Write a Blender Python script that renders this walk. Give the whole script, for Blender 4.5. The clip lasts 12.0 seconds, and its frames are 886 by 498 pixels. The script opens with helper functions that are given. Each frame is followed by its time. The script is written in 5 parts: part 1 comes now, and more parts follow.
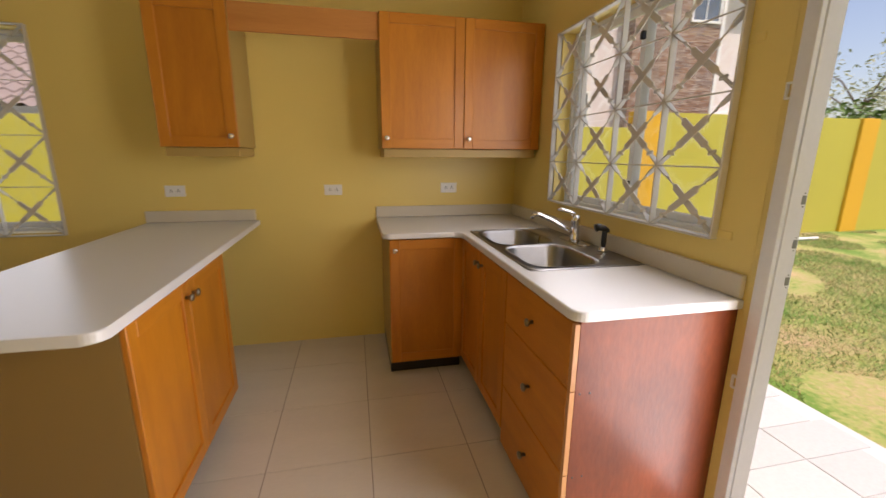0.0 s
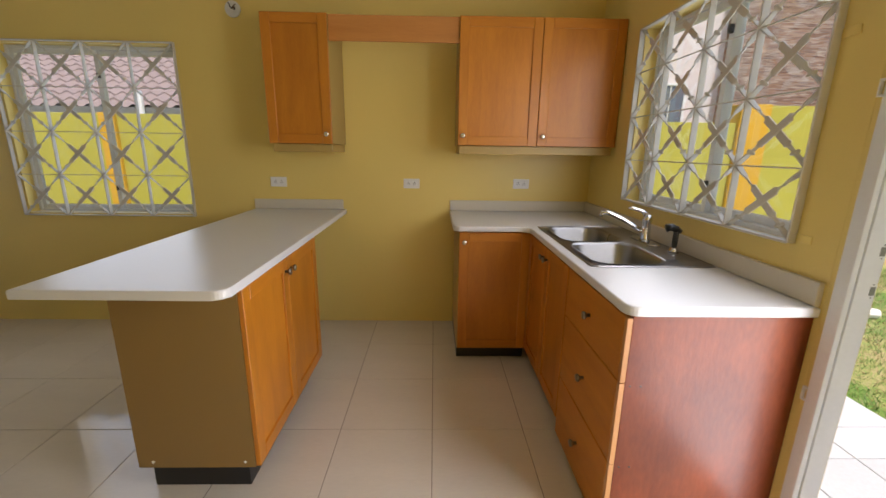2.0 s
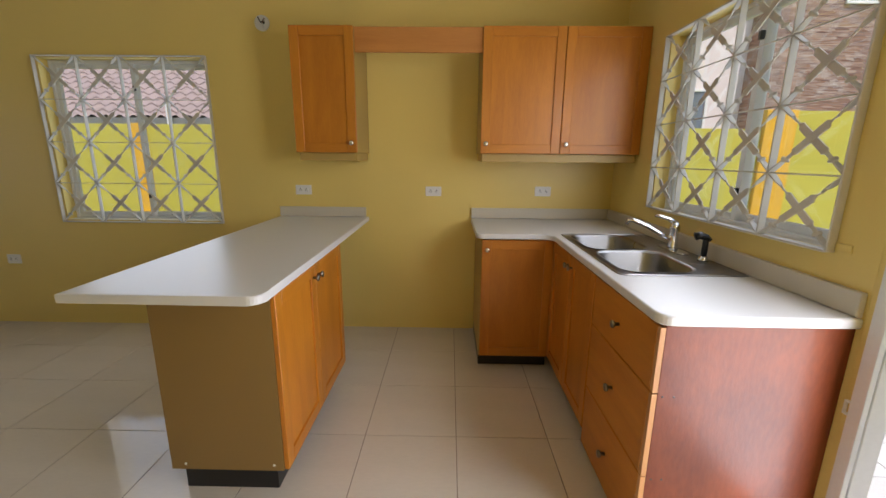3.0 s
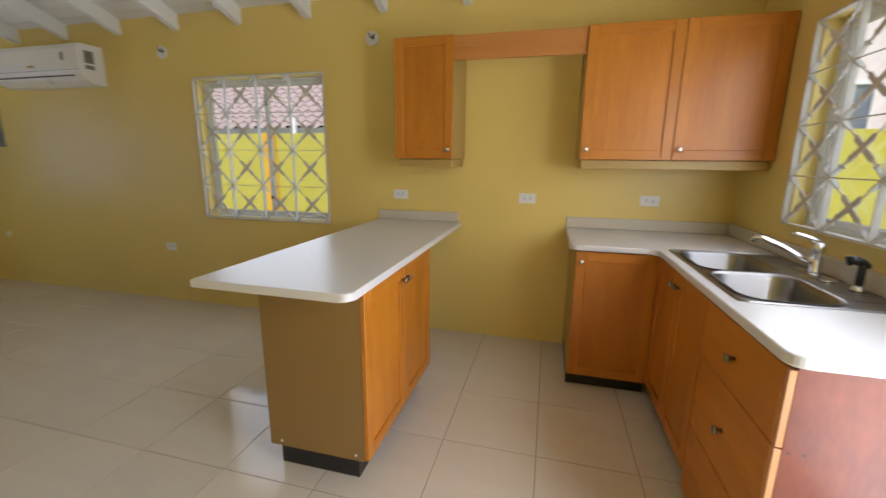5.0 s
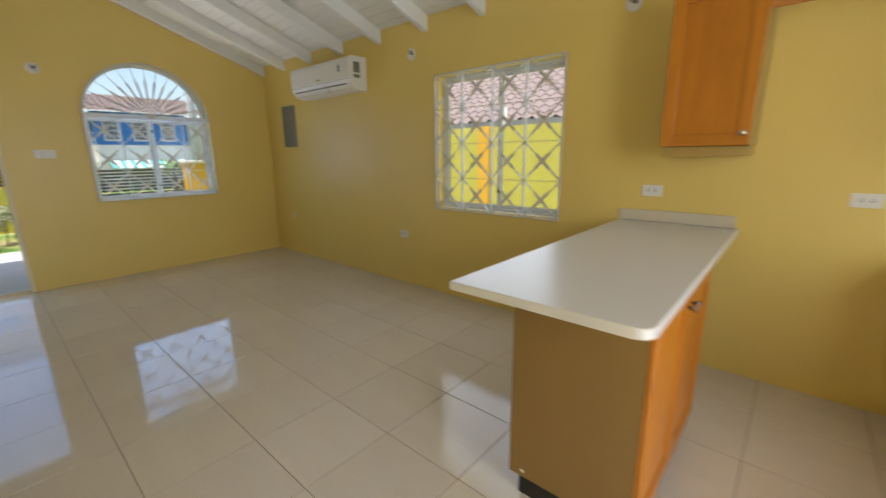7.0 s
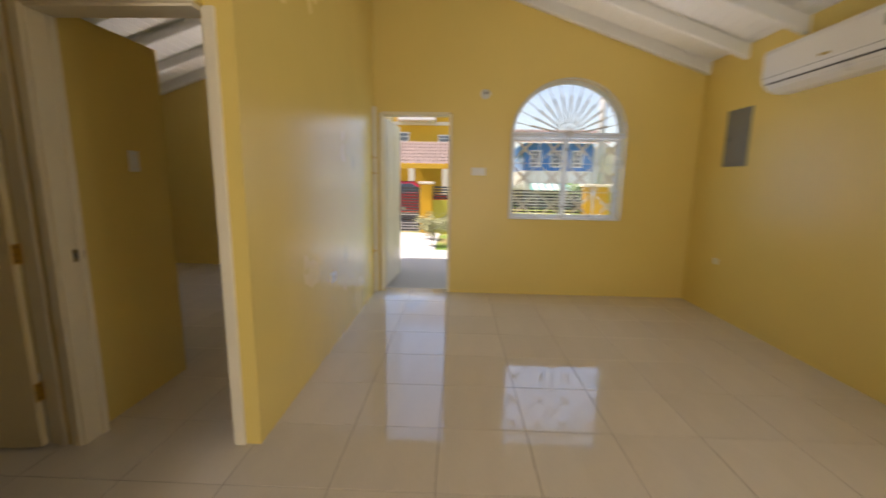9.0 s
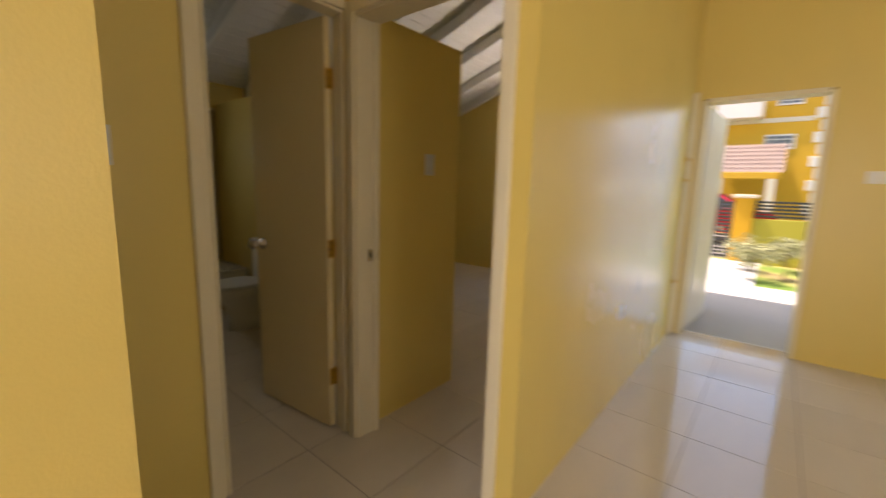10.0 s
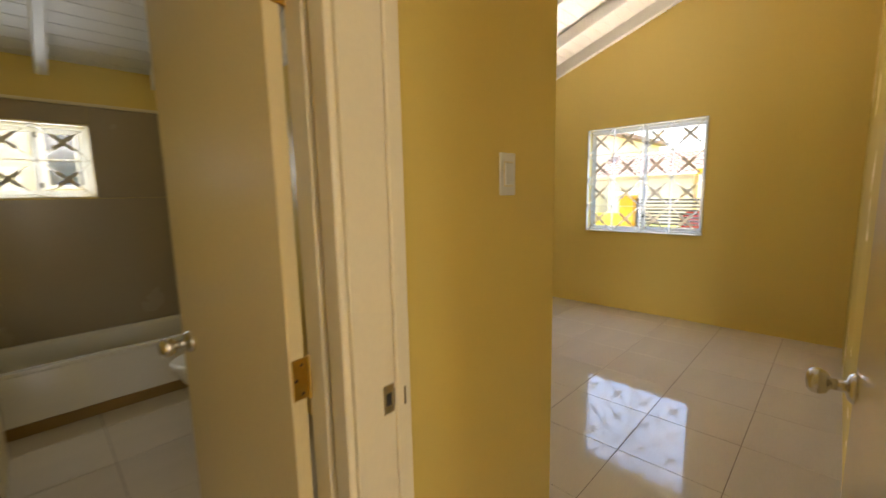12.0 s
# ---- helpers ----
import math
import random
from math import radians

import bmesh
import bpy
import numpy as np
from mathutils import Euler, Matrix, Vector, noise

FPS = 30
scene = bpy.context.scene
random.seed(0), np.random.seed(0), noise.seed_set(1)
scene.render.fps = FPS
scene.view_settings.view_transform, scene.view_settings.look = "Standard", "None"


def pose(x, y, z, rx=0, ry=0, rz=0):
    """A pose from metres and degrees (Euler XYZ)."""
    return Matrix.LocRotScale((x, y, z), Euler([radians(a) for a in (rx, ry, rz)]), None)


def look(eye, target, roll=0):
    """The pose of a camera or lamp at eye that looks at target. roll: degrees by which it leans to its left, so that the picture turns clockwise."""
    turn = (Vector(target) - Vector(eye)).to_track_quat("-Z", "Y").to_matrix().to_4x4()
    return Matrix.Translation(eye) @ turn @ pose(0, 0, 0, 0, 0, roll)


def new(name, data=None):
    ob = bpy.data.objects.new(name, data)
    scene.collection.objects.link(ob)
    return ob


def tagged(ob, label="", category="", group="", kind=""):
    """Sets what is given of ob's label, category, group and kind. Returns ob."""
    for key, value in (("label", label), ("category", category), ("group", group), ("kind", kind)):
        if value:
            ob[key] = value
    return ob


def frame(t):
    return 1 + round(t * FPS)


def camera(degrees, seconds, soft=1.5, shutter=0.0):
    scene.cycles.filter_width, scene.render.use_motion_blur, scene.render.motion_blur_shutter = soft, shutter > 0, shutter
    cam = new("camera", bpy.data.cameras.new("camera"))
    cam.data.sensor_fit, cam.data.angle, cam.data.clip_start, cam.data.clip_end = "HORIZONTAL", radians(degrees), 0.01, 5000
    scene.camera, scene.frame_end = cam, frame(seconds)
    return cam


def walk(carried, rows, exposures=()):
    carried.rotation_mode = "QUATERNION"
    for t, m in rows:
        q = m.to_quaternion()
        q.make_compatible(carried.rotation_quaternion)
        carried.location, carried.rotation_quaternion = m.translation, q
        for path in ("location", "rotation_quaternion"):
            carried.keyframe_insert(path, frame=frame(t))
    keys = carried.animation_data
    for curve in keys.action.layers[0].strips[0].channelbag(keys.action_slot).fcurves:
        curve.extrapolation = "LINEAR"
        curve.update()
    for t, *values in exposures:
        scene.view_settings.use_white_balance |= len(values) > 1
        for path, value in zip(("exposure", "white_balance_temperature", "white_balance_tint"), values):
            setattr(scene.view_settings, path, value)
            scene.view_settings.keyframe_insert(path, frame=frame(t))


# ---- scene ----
cam = camera(95.3, 12.0, shutter=0.5)
PATH = [
    (0, (-0.405, 0.486, 1.357), (0.01, 2.389, 0.904), 0.4),
    (0.5, (-0.382, 0.388, 1.363), (-0.133, 2.314, 0.887), 1.1),
    (1, (-0.336, 0.35, 1.363), (-0.18, 2.284, 0.881), 1.3),
    (1.5, (-0.34, 0.345, 1.363), (-0.251, 2.285, 0.886), 1.1),
    (2, (-0.381, 0.35, 1.364), (-0.335, 2.292, 0.888), 0.8),
    (2.5, (-0.411, 0.34, 1.367), (-0.414, 2.286, 0.908), 0.6),
    (4.5, (-0.45, 0.337, 1.37), (-0.669, 2.28, 0.949), 0.3),
    (5, (-0.399, 0.369, 1.373), (-0.889, 2.261, 0.951), 0.6),
    (5.5, (-0.361, 0.377, 1.361), (-1.128, 2.173, 0.929), 1.1),
    (6, (-0.394, 0.394, 1.357), (-1.352, 2.092, 0.911), 1.1),
    (6.5, (-0.568, 0.455, 1.353), (-1.65, 2.078, 0.913), 0.5),
    (6.7, (-0.66, 0.471, 1.372), (-1.808, 2.044, 0.916), -0.0),
    (8.3, (-1.604, 0.776, 1.326), (-3.473, 1.394, 0.97), 0.4),
    (8.5, (-1.705, 0.796, 1.351), (-3.616, 1.262, 0.986), 0.8),
    (9, (-2.069, 0.807, 1.304), (-4.04, 0.741, 0.97), 0.9),
    (9.5, (-2.359, 0.671, 1.297), (-4.214, 0.0, 0.969), 1.1),
    (10, (-2.61, 0.509, 1.27), (-4.137, -0.745, 0.962), 1.6),
    (10.5, (-2.846, 0.354, 1.307), (-4.011, -1.236, 0.97), 2.4),
    (11, (-3.038, 0.092, 1.329), (-4.219, -1.488, 1.0), 1.3),
    (11.5, (-3.244, -0.14, 1.327), (-4.472, -1.688, 1.02), -0.0),
    (12, (-3.41, -0.365, 1.337), (-4.822, -1.754, 1.063), -1.2),
]
walk(cam, [(t, look(eye, target, roll)) for t, eye, target, roll in PATH], exposures=[(0, 0.9, 7200, 24), (2.5, 0.95, 6500, 18), (4.5, 1.05, 6400, 17), (5.5, 1.35, 6400, 16), (6.5, 1.35, 6500, 13), (8.5, 1.2, 7100, 16), (9.0, 1.5, 7600, 21), (9.5, 1.65, 7900, 21), (10.0, 1.8, 8200, 23), (10.5, 2.15, 9200, 25), (11.0, 2.4, 8400, 22), (11.5, 2.6, 8200, 21), (12, 3.1, 8200, 20)])

# ---- light ----
SUN_ELEV, SUN_AZ = 66.0, 165.0          # degrees; azimuth clockwise from +y
sky_world = bpy.data.worlds.new("sky")
scene.world = sky_world
sky_world.use_nodes = True
_n = sky_world.node_tree.nodes
_sky = _n.new("ShaderNodeTexSky")
_sky.sky_type, _sky.sun_disc = "NISHITA", False
_sky.sun_elevation, _sky.sun_rotation = radians(SUN_ELEV), radians(SUN_AZ)
_sky.air_density, _sky.dust_density = 1.0, 2.0
sky_world.node_tree.links.new(_sky.outputs[0], _n["Background"].inputs[0])
_n["Background"].inputs[1].default_value = 0.10
_sd = bpy.data.lights.new("sun", "SUN")
_sd.energy, _sd.angle, _sd.color = 2.4, radians(0.6), (1.0, 0.95, 0.88)
_sun = new("sun", _sd)
_a, _e = radians(SUN_AZ), radians(SUN_ELEV)
_sun.matrix_world = look((20 * math.sin(_a) * math.cos(_e), 20 * math.cos(_a) * math.cos(_e), 20 * math.sin(_e)), (0, 0, 0))


def skylight(name, at, rz, w, h, watts, tint=(0.90, 0.95, 1.0)):
    """Sky light that enters by an opening; shines along local y of the opening turned inward."""
    d = bpy.data.lights.new(name, "AREA")
    d.shape, d.size, d.size_y, d.energy, d.color = "RECTANGLE", w, h, watts, tint
    ob = new(name, d)
    ob.matrix_world = pose(at[0], at[1], at[2], 0, 0, rz) @ pose(0, 0, 0, -90, 0, 0)
    return ob


def sill_fill(name, at, rz, w, watts, tint=(1.0, 0.94, 0.84)):
    """Added strip lamp over the sill, standing in for light the sunlit ground outside throws up towards the ceiling."""
    d = bpy.data.lights.new(name, "AREA")
    d.shape, d.size, d.size_y, d.energy, d.color, d.spread = "RECTANGLE", w, 0.10, watts, tint, radians(100)
    ob = new(name, d)
    ob.matrix_world = pose(at[0], at[1], at[2], 0, 0, rz) @ pose(0, 0, 0, -150, 0, 0)
    return ob


skylight("skylight_window_side", (-2.807, 3.385, 1.456), 0, 1.15, 1.12, 2.2, (0.84, 0.92, 1.0))
skylight("skylight_window_side_reveal", (-2.807, 3.492, 1.456), 0, 1.15, 1.12, 1.6, (0.62, 0.80, 1.0))
skylight("skylight_window_sink", (0.735, 2.22, 1.56), -90, 1.08, 0.90, 3.6, (0.84, 0.92, 1.0))
skylight("skylight_window_sink_reveal", (0.850, 2.22, 1.56), -90, 1.08, 0.90, 1.5, (0.72, 0.86, 1.0))
skylight("skylight_back_door", (0.775, 0.97, 1.05), -90, 0.82, 1.95, 18, (0.88, 0.94, 1.0))
skylight("skylight_arch", (-6.765, 2.015, 1.45), 90, 1.12, 1.06, 3.2, (0.32, 0.57, 1.0))
skylight("skylight_front_door", (-6.69, 0.33, 1.0), 90, 0.7, 1.9, 1.9, (0.24, 0.50, 1.0))
skylight("skylight_bedroom", (-8.028, -1.89, 1.438), 90, 1.08, 1.05, 2.4, (0.24, 0.50, 1.0))
skylight("skylight_bathroom", (-3.482, -4.305, 1.611), 180, 0.5, 0.42, 1.1, (0.62, 0.80, 1.0))
# added fill lamps on the room side of two sills
sill_fill("sill_fill_arch", (-6.65, 2.015, 0.92), 90, 1.1, 2.2)
sill_fill("sill_fill_bedroom", (-7.90, -1.89, 0.91), 90, 1.06, 3.0)

# ---- materials ----


def principled(name):
    m = bpy.data.materials.new(name)
    m.use_nodes = True
    return m, m.node_tree.nodes, m.node_tree.links, m.node_tree.nodes["Principled BSDF"]


def mat(name, colour, rough=0.5, metal=0.0, vary=0.08, scale=3.0, grain=60.0, grain_amt=0.04, bump=0.05, stretch=(1, 1, 1),
        per_object=0.0, rough_vary=0.08, coat=0.0, spec=0.5):
    """A painted or natural surface: blotches, fine grain, uneven gloss and relief."""
    m, n, l, b = principled(name)
    tc = n.new("ShaderNodeTexCoord")
    mp = n.new("ShaderNodeMapping")
    mp.inputs["Scale"].default_value = stretch
    l.new(tc.outputs["Object"], mp.inputs[0])
    big, fine = n.new("ShaderNodeTexNoise"), n.new("ShaderNodeTexNoise")
    big.inputs["Scale"].default_value, big.inputs["Detail"].default_value = scale, 4
    fine.inputs["Scale"].default_value, fine.inputs["Detail"].default_value = grain, 6
    l.new(mp.outputs[0], big.inputs[0]), l.new(mp.outputs[0], fine.inputs[0])
    a = n.new("ShaderNodeMath"); a.operation = "MULTIPLY_ADD"
    a.inputs[1].default_value, a.inputs[2].default_value = 2 * vary, 1 - vary
    l.new(big.outputs[0], a.inputs[0])
    c = n.new("ShaderNodeMath"); c.operation = "MULTIPLY_ADD"
    c.inputs[1].default_value, c.inputs[2].default_value = 2 * grain_amt, -grain_amt
    l.new(fine.outputs[0], c.inputs[0])
    s = n.new("ShaderNodeMath"); s.operation = "ADD"
    l.new(a.outputs[0], s.inputs[0]), l.new(c.outputs[0], s.inputs[1])
    v = s.outputs[0]
    if per_object:
        oi = n.new("ShaderNodeObjectInfo")
        o = n.new("ShaderNodeMath"); o.operation = "MULTIPLY_ADD"
        o.inputs[1].default_value, o.inputs[2].default_value = 2 * per_object, 1 - per_object
        l.new(oi.outputs["Random"], o.inputs[0])
        q = n.new("ShaderNodeMath"); q.operation = "MULTIPLY"
        l.new(o.outputs[0], q.inputs[0]), l.new(v, q.inputs[1])
        v = q.outputs[0]
    mul = n.new("ShaderNodeVectorMath"); mul.operation = "SCALE"
    mul.inputs[0].default_value = colour
    l.new(v, mul.inputs["Scale"])
    l.new(mul.outputs[0], b.inputs["Base Color"])
    r = n.new("ShaderNodeMath"); r.operation = "MULTIPLY_ADD"; r.use_clamp = True
    r.inputs[1].default_value, r.inputs[2].default_value = 2 * rough_vary, rough - rough_vary
    l.new(big.outputs[0], r.inputs[0]), l.new(r.outputs[0], b.inputs["Roughness"])
    b.inputs["Metallic"].default_value = metal
    b.inputs["Coat Weight"].default_value = coat
    b.inputs["Coat Roughness"].default_value = 0.12
    b.inputs["Specular IOR Level"].default_value = spec
    if bump:
        bp = n.new("ShaderNodeBump")
        bp.inputs["Strength"].default_value, bp.inputs["Distance"].default_value = bump, 0.01
        l.new(fine.outputs[0], bp.inputs["Height"]), l.new(bp.outputs[0], b.inputs["Normal"])
    return m


def wood(name, light, dark, rough=0.35, stretch=(6, 6, 0.6), coat=0.25, bump=0.03, per_object=0.06, blotch=0.0):
    """Stained timber: streaks along the grain between two tones, with a clear finish."""
    m, n, l, b = principled(name)
    tc, mp, oi = n.new("ShaderNodeTexCoord"), n.new("ShaderNodeMapping"), n.new("ShaderNodeObjectInfo")
    mp.inputs["Scale"].default_value = stretch
    l.new(tc.outputs["Object"], mp.inputs[0])
    off = n.new("ShaderNodeVectorMath"); off.operation = "SCALE"
    off.inputs[0].default_value = (7.0, 3.0, 5.0)
    l.new(oi.outputs["Random"], off.inputs["Scale"]), l.new(off.outputs[0], mp.inputs["Location"])
    g1, g2 = n.new("ShaderNodeTexNoise"), n.new("ShaderNodeTexNoise")
    g1.inputs["Scale"].default_value, g1.inputs["Detail"].default_value, g1.inputs["Distortion"].default_value = 2.5, 6, 0.6
    g2.inputs["Scale"].default_value, g2.inputs["Detail"].default_value = 30, 3
    l.new(mp.outputs[0], g1.inputs[0]), l.new(mp.outputs[0], g2.inputs[0])
    mixv = n.new("ShaderNodeMath"); mixv.operation = "MULTIPLY_ADD"
    mixv.inputs[1].default_value = 0.35
    l.new(g2.outputs[0], mixv.inputs[0]), l.new(g1.outputs[0], mixv.inputs[2])
    ramp = n.new("ShaderNodeValToRGB")
    ramp.color_ramp.elements[0].position, ramp.color_ramp.elements[1].position = 0.42, 0.92
    ramp.color_ramp.elements[0].color, ramp.color_ramp.elements[1].color = (*light, 1), (*dark, 1)
    l.new(mixv.outputs[0], ramp.inputs[0])
    src = ramp.outputs[0]
    big = n.new("ShaderNodeTexNoise")
    big.inputs["Scale"].default_value, big.inputs["Detail"].default_value = 2.2, 3
    l.new(tc.outputs["Object"], big.inputs[0])
    k = n.new("ShaderNodeMath"); k.operation = "MULTIPLY_ADD"
    k.inputs[1].default_value, k.inputs[2].default_value = 0.3 + blotch, 0.85 - blotch / 2
    l.new(big.outputs[0], k.inputs[0])
    o = n.new("ShaderNodeMath"); o.operation = "MULTIPLY_ADD"
    o.inputs[1].default_value, o.inputs[2].default_value = 2 * per_object, 1 - per_object
    l.new(oi.outputs["Random"], o.inputs[0])
    q = n.new("ShaderNodeMath"); q.operation = "MULTIPLY"
    l.new(k.outputs[0], q.inputs[0]), l.new(o.outputs[0], q.inputs[1])
    mul = n.new("ShaderNodeVectorMath"); mul.operation = "SCALE"
    l.new(src, mul.inputs[0]), l.new(q.outputs[0], mul.inputs["Scale"])
    l.new(mul.outputs[0], b.inputs["Base Color"])
    rr = n.new("ShaderNodeMath"); rr.operation = "MULTIPLY_ADD"
    rr.inputs[1].default_value, rr.inputs[2].default_value = 0.2, rough - 0.1
    l.new(big.outputs[0], rr.inputs[0]), l.new(rr.outputs[0], b.inputs["Roughness"])
    b.inputs["Coat Weight"].default_value, b.inputs["Coat Roughness"].default_value = coat, 0.15
    bp = n.new("ShaderNodeBump")
    bp.inputs["Strength"].default_value, bp.inputs["Distance"].default_value = bump, 0.01
    l.new(g2.outputs[0], bp.inputs["Height"]), l.new(bp.outputs[0], b.inputs["Normal"])
    return m


def glass(name, tint=(0.97, 0.99, 0.98)):
    m, n, l, b = principled(name)
    b.inputs["Base Color"].default_value = (*tint, 1)
    b.inputs["Roughness"].default_value = 0.0
    b.inputs["Transmission Weight"].default_value = 1.0
    b.inputs["IOR"].default_value = 1.45
    return m


def strata(name, tones, scale=(3, 3, 26)):
    """Stacked ledge stone: thin broken courses in several tones."""
    m, n, l, b = principled(name)
    tc, mp = n.new("ShaderNodeTexCoord"), n.new("ShaderNodeMapping")
    mp.inputs["Scale"].default_value = scale
    l.new(tc.outputs["Object"], mp.inputs[0])
    vo = n.new("ShaderNodeTexVoronoi")
    vo.inputs["Scale"].default_value = 1.0
    l.new(mp.outputs[0], vo.inputs["Vector"])
    sep = n.new("ShaderNodeSeparateColor")
    l.new(vo.outputs["Color"], sep.inputs[0])
    ramp = n.new("ShaderNodeValToRGB")
    e = ramp.color_ramp.elements
    e[0].color, e[1].color = (*tones[0], 1), (*tones[-1], 1)
    for i, t in enumerate(tones[1:-1], 1):
        x = e.new(i / (len(tones) - 1)); x.color = (*t, 1)
    l.new(sep.outputs[0], ramp.inputs[0]), l.new(ramp.outputs[0], b.inputs["Base Color"])
    b.inputs["Roughness"].default_value = 0.85
    bp = n.new("ShaderNodeBump")
    bp.inputs["Strength"].default_value, bp.inputs["Distance"].default_value = 0.8, 0.03
    l.new(sep.outputs[0], bp.inputs["Height"]), l.new(bp.outputs[0], b.inputs["Normal"])
    return m


M_WALL = mat("wall_paint_yellow", (0.79, 0.60, 0.185), rough=0.36, vary=0.05, scale=1.2, grain=180, grain_amt=0.02, bump=0.06, rough_vary=0.06)
M_TILE = mat("floor_tile_cream", (0.67, 0.595, 0.495), rough=0.06, vary=0.06, scale=2.0, grain=25, grain_amt=0.05, bump=0.004, stretch=(1, 4, 1), per_object=0.025, rough_vary=0.025, spec=0.46)
M_GROUT = mat("tile_grout_brown", (0.24, 0.185, 0.14), rough=0.9)
M_CEIL = mat("ceiling_boards_white", (0.78, 0.78, 0.76), rough=0.45, vary=0.04)
M_TRIM = mat("trim_paint_ivory", (0.82, 0.73, 0.53), rough=0.4, vary=0.05, grain=90, bump=0.02)
M_WHITE = mat("white_enamel", (0.82, 0.82, 0.80), rough=0.35, vary=0.03, bump=0.01)
M_GRILLE = mat("grille_paint_white", (0.62, 0.59, 0.53), rough=0.45, vary=0.06, scale=14, bump=0.03)
M_PLASTIC = mat("white_plastic", (0.80, 0.79, 0.76), rough=0.3, vary=0.02, bump=0.0)
M_DARK = mat("dark_slot", (0.03, 0.03, 0.03), rough=0.6, bump=0)
M_ALU = mat("aluminium_painted", (0.75, 0.76, 0.76), rough=0.4, vary=0.06, bump=0.01)
M_GREY = mat("panel_grey_steel", (0.22, 0.22, 0.20), rough=0.45, metal=0.3, bump=0.01)
M_WOOD = wood("cabinet_maple_orange", (0.56, 0.205, 0.014), (0.42, 0.135, 0.008), rough=0.42, stretch=(5, 5, 0.8), coat=0.12)
M_WOODH = wood("cabinet_maple_cross_grain", (0.54, 0.195, 0.014), (0.42, 0.135, 0.008), rough=0.42, stretch=(0.8, 0.8, 6), coat=0.12)
M_VALANCE = wood("valance_birch", (0.52, 0.21, 0.045), (0.42, 0.155, 0.028), rough=0.5, stretch=(0.6, 0.6, 7))
M_SIDE = wood("plywood_red_stain", (0.235, 0.050, 0.012), (0.105, 0.019, 0.004), rough=0.42, coat=0.12, blotch=0.8, stretch=(2.4, 2.4, 0.9), bump=0.06)
M_SIDE.node_tree.nodes["Principled BSDF"].inputs["Specular IOR Level"].default_value = 0.35
M_EDGE = wood("raw_edge_band", (0.55, 0.27, 0.10), (0.42, 0.18, 0.05), rough=0.5)
M_BOARD = mat("brown_melamine", (0.25, 0.15, 0.042), rough=0.42, vary=0.05, grain=200, bump=0.01)
M_CABSIDE = mat("cabinet_side_tan", (0.42, 0.28, 0.08), rough=0.45, vary=0.06, bump=0.01)
M_KICK = mat("black_kick_board", (0.012, 0.012, 0.013), rough=0.4, bump=0.0)
M_COUNTER = mat("laminate_offwhite", (0.68, 0.67, 0.65), rough=0.30, vary=0.015, scale=9, grain=120, grain_amt=0.015, bump=0.0, rough_vary=0.02)
M_SPLASH = mat("laminate_beige", (0.62, 0.56, 0.45), rough=0.35, vary=0.03, grain=120, grain_amt=0.02, bump=0.0)
M_STEEL = mat("brushed_steel", (0.30, 0.29, 0.28), rough=0.30, metal=1.0, vary=0.08, scale=6, grain=40, grain_amt=0.06, stretch=(1, 12, 1), bump=0.02)
M_CHROME = mat("chrome", (0.70, 0.70, 0.70), rough=0.08, metal=1.0, vary=0.02, bump=0.0, rough_vary=0.03)
M_NICKEL = mat("satin_nickel", (0.62, 0.59, 0.54), rough=0.25, metal=1.0, vary=0.04, bump=0.0)
# darker copy of the nickel: dimmer light on the lower knobs, put into the colour
M_NICKEL_SHADED = mat("satin_nickel_shaded", (0.26, 0.235, 0.20), rough=0.33, metal=1.0, vary=0.1, scale=60, bump=0.01)
M_BRASS = mat("aged_brass", (0.62, 0.40, 0.10), rough=0.32, metal=1.0, vary=0.2, scale=40, bump=0.02)
M_BLACK = mat("black_plastic", (0.015, 0.015, 0.015), rough=0.35, bump=0.0)
M_DOOR = mat("door_paint_cream", (0.80, 0.66, 0.38), rough=0.15, vary=0.04, scale=2, grain=120, bump=0.0, rough_vary=0.02)
M_PORC = mat("porcelain", (0.80, 0.78, 0.72), rough=0.12, vary=0.02, bump=0.0, rough_vary=0.04)
M_SURR = mat("shower_tile_grey", (0.36, 0.30, 0.21), rough=0.25, vary=0.05, bump=0.01)
M_GLASS = glass("window_glass")
M_WIRE = mat("red_brown_wire", (0.10, 0.03, 0.02), rough=0.5, bump=0)
M_CONC = mat("concrete_paving", (0.53, 0.545, 0.56), rough=0.85, vary=0.12, scale=1.5, grain=60, grain_amt=0.08, bump=0.2, per_object=0.06)
M_YARD = mat("yard_wall_lime_yellow", (0.47, 0.43, 0.065), rough=0.8, vary=0.10, scale=0.8, grain=50, bump=0.15)
M_PILA = mat("pilaster_golden_yellow", (0.68, 0.38, 0.025), rough=0.75, vary=0.08, scale=1.0, grain=50, bump=0.12)
M_ROOF = mat("roof_tile_terracotta", (0.25, 0.195, 0.18), rough=0.8, vary=0.2, scale=1.5, grain=20, grain_amt=0.1, bump=0.2, per_object=0.08)
M_PINK = mat("render_pale_pink", (0.74, 0.67, 0.65), rough=0.8, vary=0.06, bump=0.1)
M_STONE = strata("ledge_stone", [(0.13, 0.075, 0.06), (0.30, 0.18, 0.125), (0.46, 0.37, 0.31), (0.22, 0.13, 0.10), (0.36, 0.27, 0.22), (0.17, 0.12, 0.11)], (4.5, 4.5, 38))
M_HOUSEY = mat("house_render_amber", (0.72, 0.42, 0.04), rough=0.8, vary=0.05, bump=0.1)
M_HOUSEB = mat("house_render_blue", (0.03, 0.20, 0.55), rough=0.8, vary=0.05, bump=0.1)
M_CREAM = mat("render_cream", (0.75, 0.70, 0.58), rough=0.8, vary=0.05, bump=0.1)
